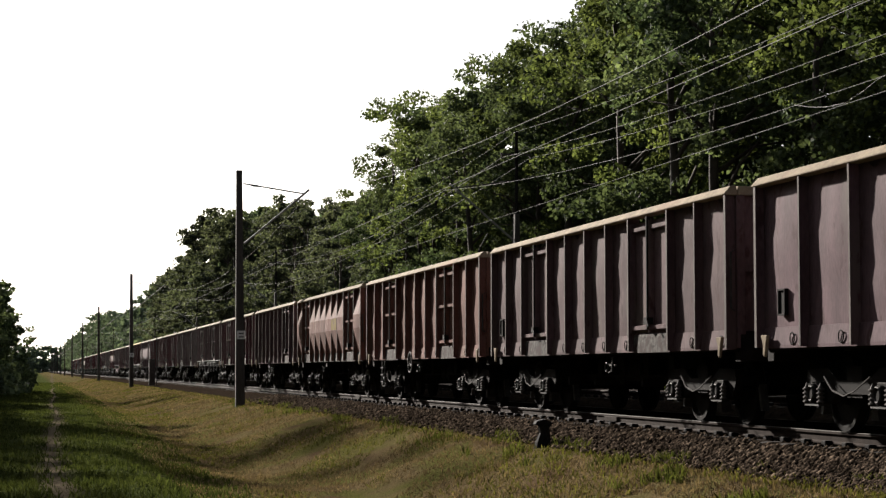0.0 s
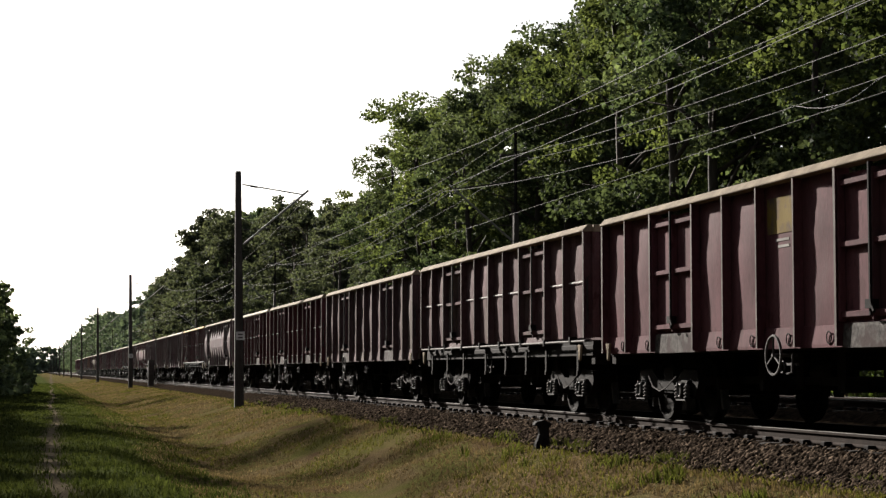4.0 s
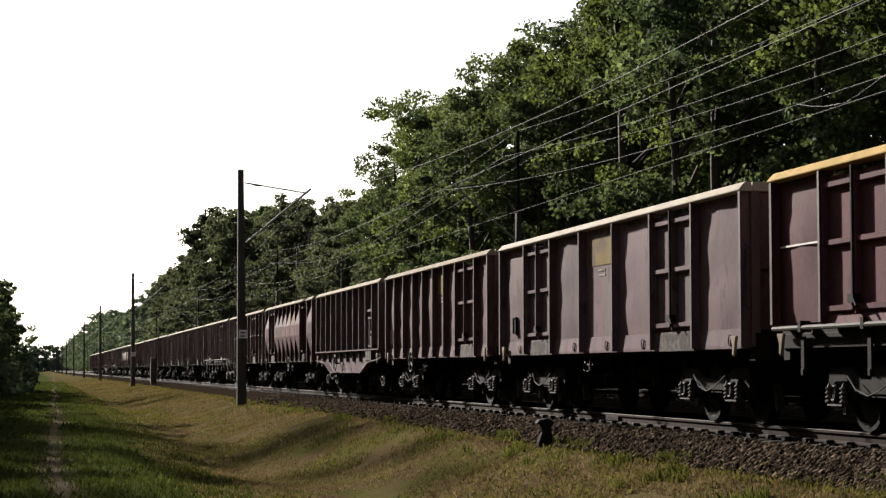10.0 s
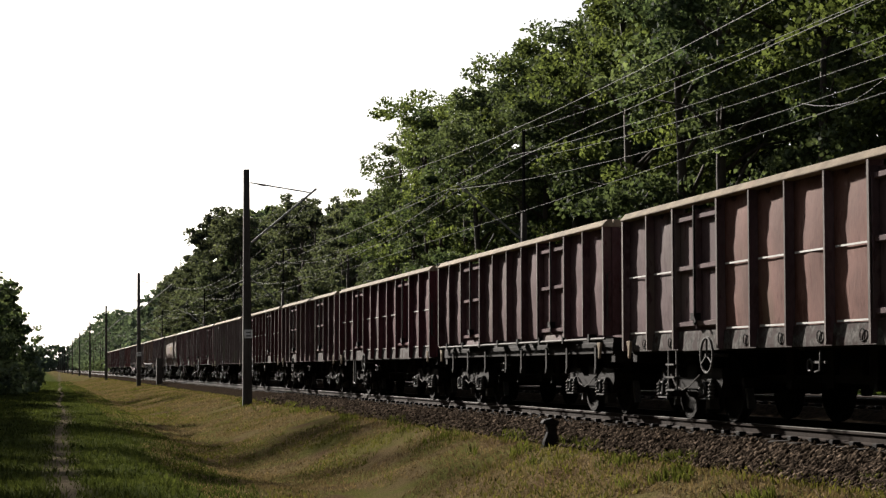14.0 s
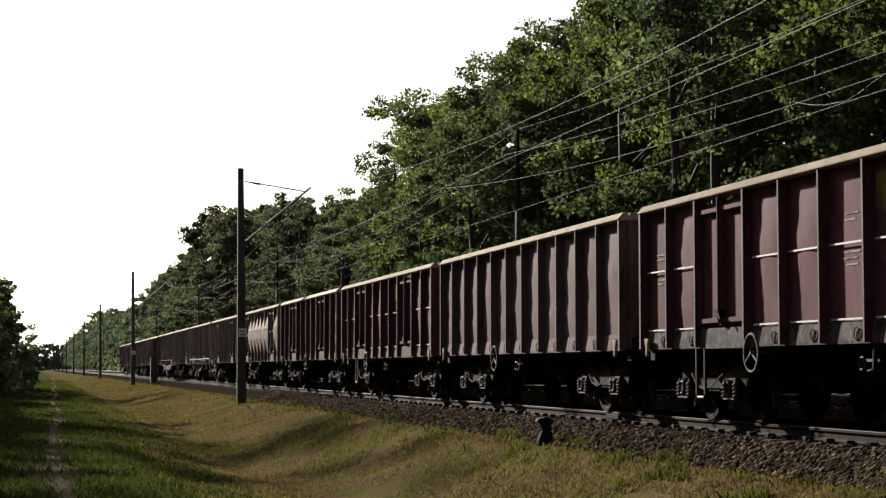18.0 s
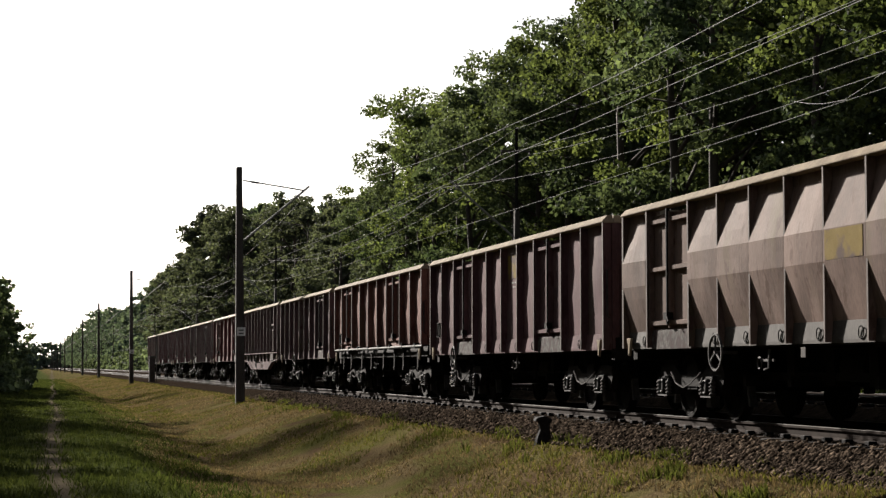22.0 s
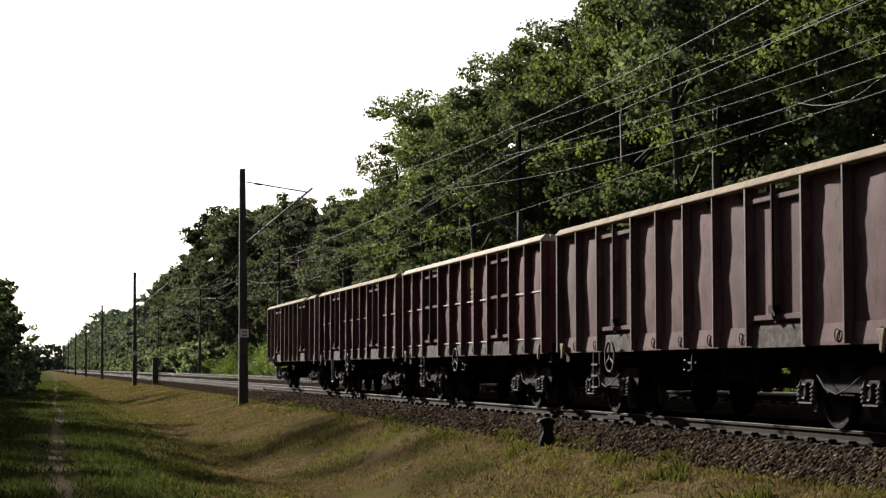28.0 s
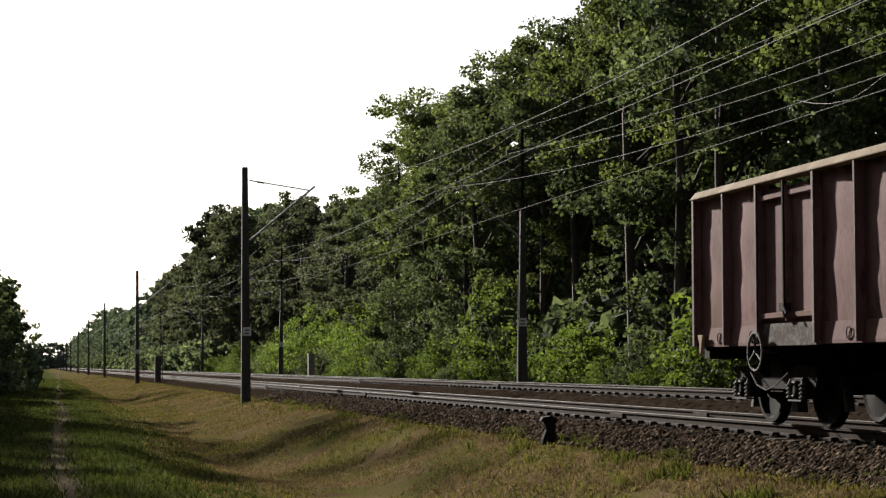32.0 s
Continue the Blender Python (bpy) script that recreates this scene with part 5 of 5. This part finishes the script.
# the forest wall on the far side of the line: three rows near, two further on, one in the distance
FOREST = "forest beyond the tracks"
STAND_Y = (34, 70, 84, 90, 104, 111, 119, 125, 160, 190, 215, 239, 258, 275, 353, 372, 393, 443, 520, 646, 1500)
STAND_H = (18.5, 18.0, 17.6, 17.0, 16.7, 16.8, 14.4, 14.0, 16.3, 19.3, 20.3, 22.6, 21.6, 18.4, 19.6, 17.5, 15.0, 15.5, 18.0, 22.0, 22.0)
crown_top = lambda y: float(np.interp(y, STAND_Y, STAND_H))
row = 0
y = 34.0
while y < 119:
    gap = 69 < y < 81  # an opening in the forest edge with bare trunks under high crowns
    shade = y < 53  # the stretch beside the camera stands in the shade of the wood
    top = crown_top(y)
    near_trees.grow((3, 6)[row % 2] if gap else row, rng.uniform(20.6, 22.2) + (2.0 if gap or shade else 0), y, 0, rng.uniform(0, 360), FOREST, top * rng.uniform(0.94, 1.02))
    (mid_trees if row % 2 and y > 62 else near_trees).grow(row + 3, rng.uniform(25.5, 27.5), y + rng.uniform(1, 3), 0.1, rng.uniform(0, 360), FOREST, top * 1.04)
    back_trees.grow(row, rng.uniform(30, 33), y + rng.uniform(0, 3), 0.2, rng.uniform(0, 360), FOREST, top * 1.0)
    if y < 80:
        back_trees.grow(row + 1, rng.uniform(36, 39), y + rng.uniform(0, 3), 0.3, rng.uniform(0, 360), FOREST, top)
    y += rng.choice((3.6, 4.6, 6.2))
    row += 1
y = 122.0
while y < 330:
    front = 25.0 if y < 220 else 21.5
    top = crown_top(y)
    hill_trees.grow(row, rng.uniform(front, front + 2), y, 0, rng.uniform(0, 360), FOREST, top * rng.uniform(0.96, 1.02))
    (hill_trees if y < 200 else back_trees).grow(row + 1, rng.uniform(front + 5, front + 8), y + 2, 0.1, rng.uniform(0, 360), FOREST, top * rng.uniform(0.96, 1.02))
    back_trees.grow(row, rng.uniform(front + 12, front + 17), y + 3, 0.1, rng.uniform(0, 360), FOREST, top * 0.95)
    y += rng.uniform(5.0, 7.0)
    row += 1

def woods(name, label, places, clumps, per, size, material, seed):
    """Many trees too far off or too hidden to tell apart, as one thing."""
    rs = random.Random(seed)
    pts, spread, tv, tf = [], [], [], []
    for x, y, z, hgt in places:
        c, s, _ = broad_crown(rs, hgt, hgt * 0.25, 0.8, clumps)
        pts += [(p.x + x, p.y + y, p.z + z) for p in c]
        spread += s
        k = len(tv)
        for zz, r in ((-0.3, 0.3), (hgt * 0.8, 0.08)):
            tv += [(x - r, y - r, z + zz), (x + r, y - r, z + zz), (x + r, y + r, z + zz), (x - r, y + r, z + zz)]
        tf += [(k + a, k + (a + 1) % 4, k + 4 + (a + 1) % 4, k + 4 + a) for a in range(4)]
    me = leaf_mesh(name, pts, spread, per, size, material, seed)
    ob = tagged(new(name, me), label, "trees", kind="stuff")
    trunks = part(name + "_trunk", big_mesh("trunk", np.array(tv), np.array(tf), BARK), ob)
    tagged(trunks, "bare brown trunks", kind="stuff")


spots = []
y = 330.0
while y < 1500:
    for x0, x1 in ((21, 25), (27, 33)):
        spots.append((rng.uniform(x0, x1), y + rng.uniform(0, 5), 0, crown_top(y) * rng.uniform(0.88, 1.02)))
    y += 8 + (y - 330) * 0.02
woods("far_woods", "distant green forest along the line, tinted for haze", spots, 70, 9, 1.05, LEAF_FAR_HAZE, 71)
spots = [(-75 + 2.4 * k + rng.uniform(-1, 1), 1400 + 15 * (k % 3), -2.5, rng.uniform(20, 24)) for k in range(58)]
spots += [(-75 + 2.4 * k + rng.uniform(-1, 1), 1390 + 5 * (k % 3), -2.5, rng.uniform(9, 12)) for k in range(58)]
woods("horizon_woods", "low line of trees tinted for haze, closing the view", spots, 46, 16, 2.0, LEAF_FAR_HAZE, 73)
# shrubs along the forest edge
y = 36.0
k = 0
while y < 215:
    (dark_shrubs if k % 4 == 1 else shrubs).put(k // 4 if k % 4 == 1 else k, rng.uniform(18.6, 20.4), y, -0.1, rng.uniform(0, 360), "shrubs along the forest edge", rng.uniform(0.35, 0.7) if k % 3 else rng.uniform(0.8, 1.25))
    if 118 < y < 170:
        shrubs.put(k + 2, rng.uniform(20.5, 23), y, -0.1, rng.uniform(0, 360), "shrubs along the forest edge", rng.uniform(0.8, 1.7))
    y += rng.choice((1.3, 2.0, 3.2, 5.2))
    k += 1
y2 = 34.0
while y2 < 122:
    thickets.put(k, rng.uniform(23.5, 25), y2, 0, rng.uniform(0, 360), "undergrowth in the forest", rng.uniform(1.3, 2.0))
    thickets.put(k + 1, rng.uniform(28, 30), y2 + 1.5, 0, rng.uniform(0, 360), "undergrowth in the forest", rng.uniform(1.6, 2.3))
    y2 += 4.0
    k += 1
while y < 800:
    thickets.put(k, rng.uniform(19.0, 21.5), y, -0.1, rng.uniform(0, 360), "shrubs along the forest edge", rng.uniform(1.2, 2.0))
    y += 3.0 + (y - 215) * 0.02
    k += 1
# meadow edge on the near side: low trees that lean over the path, then a wood set further back
EDGE = "trees along the meadow edge"
for k, (x, y, size) in enumerate(((-6.0, 121, 1.15), (-5.0, 127, 1.0), (-3.8, 134, 0.8), (-2.7, 141, 0.7), (-2.7, 148, 0.74), (-3.0, 155, 0.8), (-3.8, 163, 0.85))):
    left_trees.put(k, x, y, ground_z(x, y), 75 * k, EDGE, size)
for k, (x, y, size) in enumerate(((-4.7, 137, 0.8), (-5.0, 152, 0.82))):
    pines.put(k, x, y, ground_z(x, y), 50 * k, EDGE, size)
for k, (x, y, size) in enumerate(((-3.6, 119, 1.1), (-3.0, 125, 1.0), (-2.5, 131, 1.0), (-1.9, 138, 0.95), (-1.8, 145, 1.0), (-2.4, 152, 1.1))):
    thickets.put(k, x, y, ground_z(x, y) - 0.1, 60 * k, EDGE, size)
y = 172.0
k = 0
while y < 420:
    x = -10.0 + rng.uniform(-1.0, 1.0)
    left_trees.put(k, x, y, ground_z(x, y), rng.uniform(0, 360), EDGE, 0.85)
    y += rng.uniform(9, 15)
    k += 1


# unseen wood added beside and behind the camera, both sides, to block sky light
spots = []
y = -100.0
while y < 136:
    # heights set by how far the shadows should reach over the meadow
    for x0, low, high in ((-7.9, 11.5, 14.0), (-11.5, 15.0, 18.0), (-17.0, 18.0, 21.0)):
        x = x0 + rng.uniform(-1.0, 0.3)
        spots.append((x, y + rng.uniform(-2, 2), ground_z(x, y), rng.uniform(low, high) * ((0.88 if x0 > -9 else 1.08) if 30 < y < 78 else 1.0)))
    if y < 34:
        spots += [(x, y + rng.uniform(-2, 2), 0, rng.uniform(16, 20)) for x in (21.5, 28.0)]
    y += rng.uniform(5.5, 8)
# taller unseen trees, placed so that their shadows fall on ditch and bank
spots += [(-8.7, 90, -0.8, 22.5), (-9.2, 79, -0.8, 22.0), (-10.0, 146, -0.8, 23)]
# row across the line behind the camera, added to block the rear sky
spots += [(-14 + 5 * k, -118 - 5 * (k % 2), 0, 21) for k in range(9)]
woods("near_woods", "unseen green wood added to block sky light and shade the meadow", spots, 58, 14, 0.8, LEAF_DARK, 72)


# ---- grass and stones ----
def grass(name, count, x0, x1, y0, y1, hgt, material, label, seed, keep):
    rs = np.random.default_rng(seed)
    x = rs.uniform(x0, x1, count)
    y = y0 + (y1 - y0) * rs.uniform(0, 1, count) ** 2.8
    ok = np.array([keep(a, b) for a, b in zip(x, y)])
    x, y = x[ok], y[ok]
    n = len(x)
    z = np.array([ground_z(a, b) for a, b in zip(x, y)]) - 0.02
    h = hgt * rs.uniform(0.4, 1.3, n)
    ang = rs.uniform(0, 2 * math.pi, n)
    w = rs.uniform(0.005, 0.011, n) * (1 + y / 55)
    lean = rs.normal(0, 0.35, (n, 2)) * h[:, None]
    base = np.stack([x, y, z], 1)
    side = np.stack([np.cos(ang) * w, np.sin(ang) * w, np.zeros(n)], 1)
    midp = base + np.stack([lean[:, 0] * 0.35, lean[:, 1] * 0.35, h * 0.6], 1)
    tip = base + np.stack([lean[:, 0], lean[:, 1], h], 1)
    verts = np.stack([base - side, base + side, midp + side * 0.7, tip, midp - side * 0.7], 1).reshape(-1, 3)
    faces = np.arange(5 * n).reshape(-1, 5)
    ob = new(name, big_mesh(name, verts, faces, material))
    tagged(ob, label, "grass", kind="stuff")


STRAW = surface("straw_blades", (0.0742, 0.0529, 0.0382), (0.1672, 0.1246, 0.0919), rough=0.8, scale=1, fine=8, bump=0, translucent=0.2, island=0.4, spec=0.0)
BLADE = surface("green_blades", (0.0346, 0.0357, 0.0113), (0.0746, 0.0701, 0.0239), rough=0.7, scale=1, fine=8, bump=0, translucent=0.35, island=0.4, spec=0.0)
LUSH = surface("lush_blades", (0.0185, 0.0250, 0.0090), (0.0390, 0.0460, 0.0170), rough=0.7, scale=1, fine=8, bump=0, translucent=0.35, island=0.4, spec=0.0)
path_x = lambda y: 0.12 + 0.0085 * y + 0.12 * math.sin(0.11 * y) + 0.03 * math.sin(0.31 * y + 1.0)
patchy = lambda x, y, s: noise.noise((x * 0.55, y * 0.28, s))
grass("dry_grass", 150000, 2.4, 7.9, 16, 260, 0.065, STRAW, "short dry straw-coloured grass on the bank", 21, lambda x, y: patchy(x, y, 1.0) > -0.28)
grass("green_grass", 72000, 2.4, 7.95, 16, 260, 0.085, BLADE, "patchy green grass on the bank", 22, lambda x, y: patchy(x, y, 7.0) > 0.06 or x > 7.5)
grass("lush_grass", 72000, -3.2, 3.6, 19, 260, 0.11, LUSH, "lush green meadow grass beside the path", 23, lambda x, y: abs(x - path_x(y)) > 0.02 + 0.55 * abs(noise.noise((x * 31, y * 29, 1.0))))


WEED = surface("weed_leaves", (0.0306, 0.0374, 0.0119), (0.0663, 0.0706, 0.0238), rough=0.7, scale=1, fine=8, bump=0, translucent=0.35, island=0.4, spec=0.0)
grass("weed_tufts", 16000, 6.9, 8.15, 17, 75, 0.16, WEED, "bright green weeds along the ballast edge", 24, lambda x, y: noise.noise((x * 1.7, y * 0.8, 4.0)) > 0.24)


def stones(count, seed):
    """Loose crushed stones on the near shoulder of the ballast."""
    rs = np.random.default_rng(seed)
    octa = np.array([(1, 0, 0), (-1, 0, 0), (0, 1, 0), (0, -1, 0), (0, 0, 1), (0, 0, -1)], float)
    tri = np.array([(0, 2, 4), (2, 1, 4), (1, 3, 4), (3, 0, 4), (2, 0, 5), (1, 2, 5), (3, 1, 5), (0, 3, 5)])
    y = 15 + 55 * rs.uniform(0, 1, count) ** 1.6
    t = rs.uniform(0, 1, count)
    x = np.where(t < 0.8, 7.72 + t / 0.8 * 1.05, rs.uniform(8.8, 12.0, count))
    z = np.interp(x, [7.72, 8.1, 8.45, 8.8, 12], [-0.43, -0.32, -0.235, -0.175, -0.185])
    size = rs.uniform(0.02, 0.055, count)
    v = octa[None] * rs.uniform(0.6, 1.3, (count, 6, 1)) * size[:, None, None] + rs.normal(0, 0.006, (count, 6, 3))
    a = rs.uniform(0, 6.28, count)
    ca, sa_ = np.cos(a)[:, None], np.sin(a)[:, None]
    vx, vy, vz = v[..., 0] * ca - v[..., 1] * sa_, v[..., 0] * sa_ + v[..., 1] * ca, v[..., 2] * 0.8
    verts = np.stack([vx + x[:, None], vy + y[:, None], vz + z[:, None]], 2).reshape(-1, 3)
    faces = (tri[None] + 6 * np.arange(count)[:, None, None]).reshape(-1, 3)
    ob = new("ballast_stones", big_mesh("ballast_stones", verts, faces, STONE))
    tagged(ob, "loose grey-brown crushed stones on the ballast shoulder", "ballast", kind="stuff")


stones(22000, 31)


def motions():
    """The train rolls past: every wagon along the near track, every wheelset turning with it."""
    times = [2.0 * i for i in range(17)]
    for ob, place in WAGONS:
        walk(ob, [(t, pose(TRACK_X, travelled(t) + place, 0)) for t in times])
    wheels = [c for ob, _ in WAGONS for b in ob.children if b.name.startswith("bogie") for c in b.children if c.name.startswith("wheelset")]
    start = travelled(0)
    walk(wheels[0], [(i / 30, pose(0, 0, 0, math.degrees((start - travelled(i / 30)) / 0.46), 0, 0)) for i in range(961)])
    keys = wheels[0].animation_data
    for other in wheels[1:]:
        other.rotation_mode = "QUATERNION"
        data = other.animation_data_create()
        data.action = keys.action
        data.action_slot = keys.action_slot


motions()
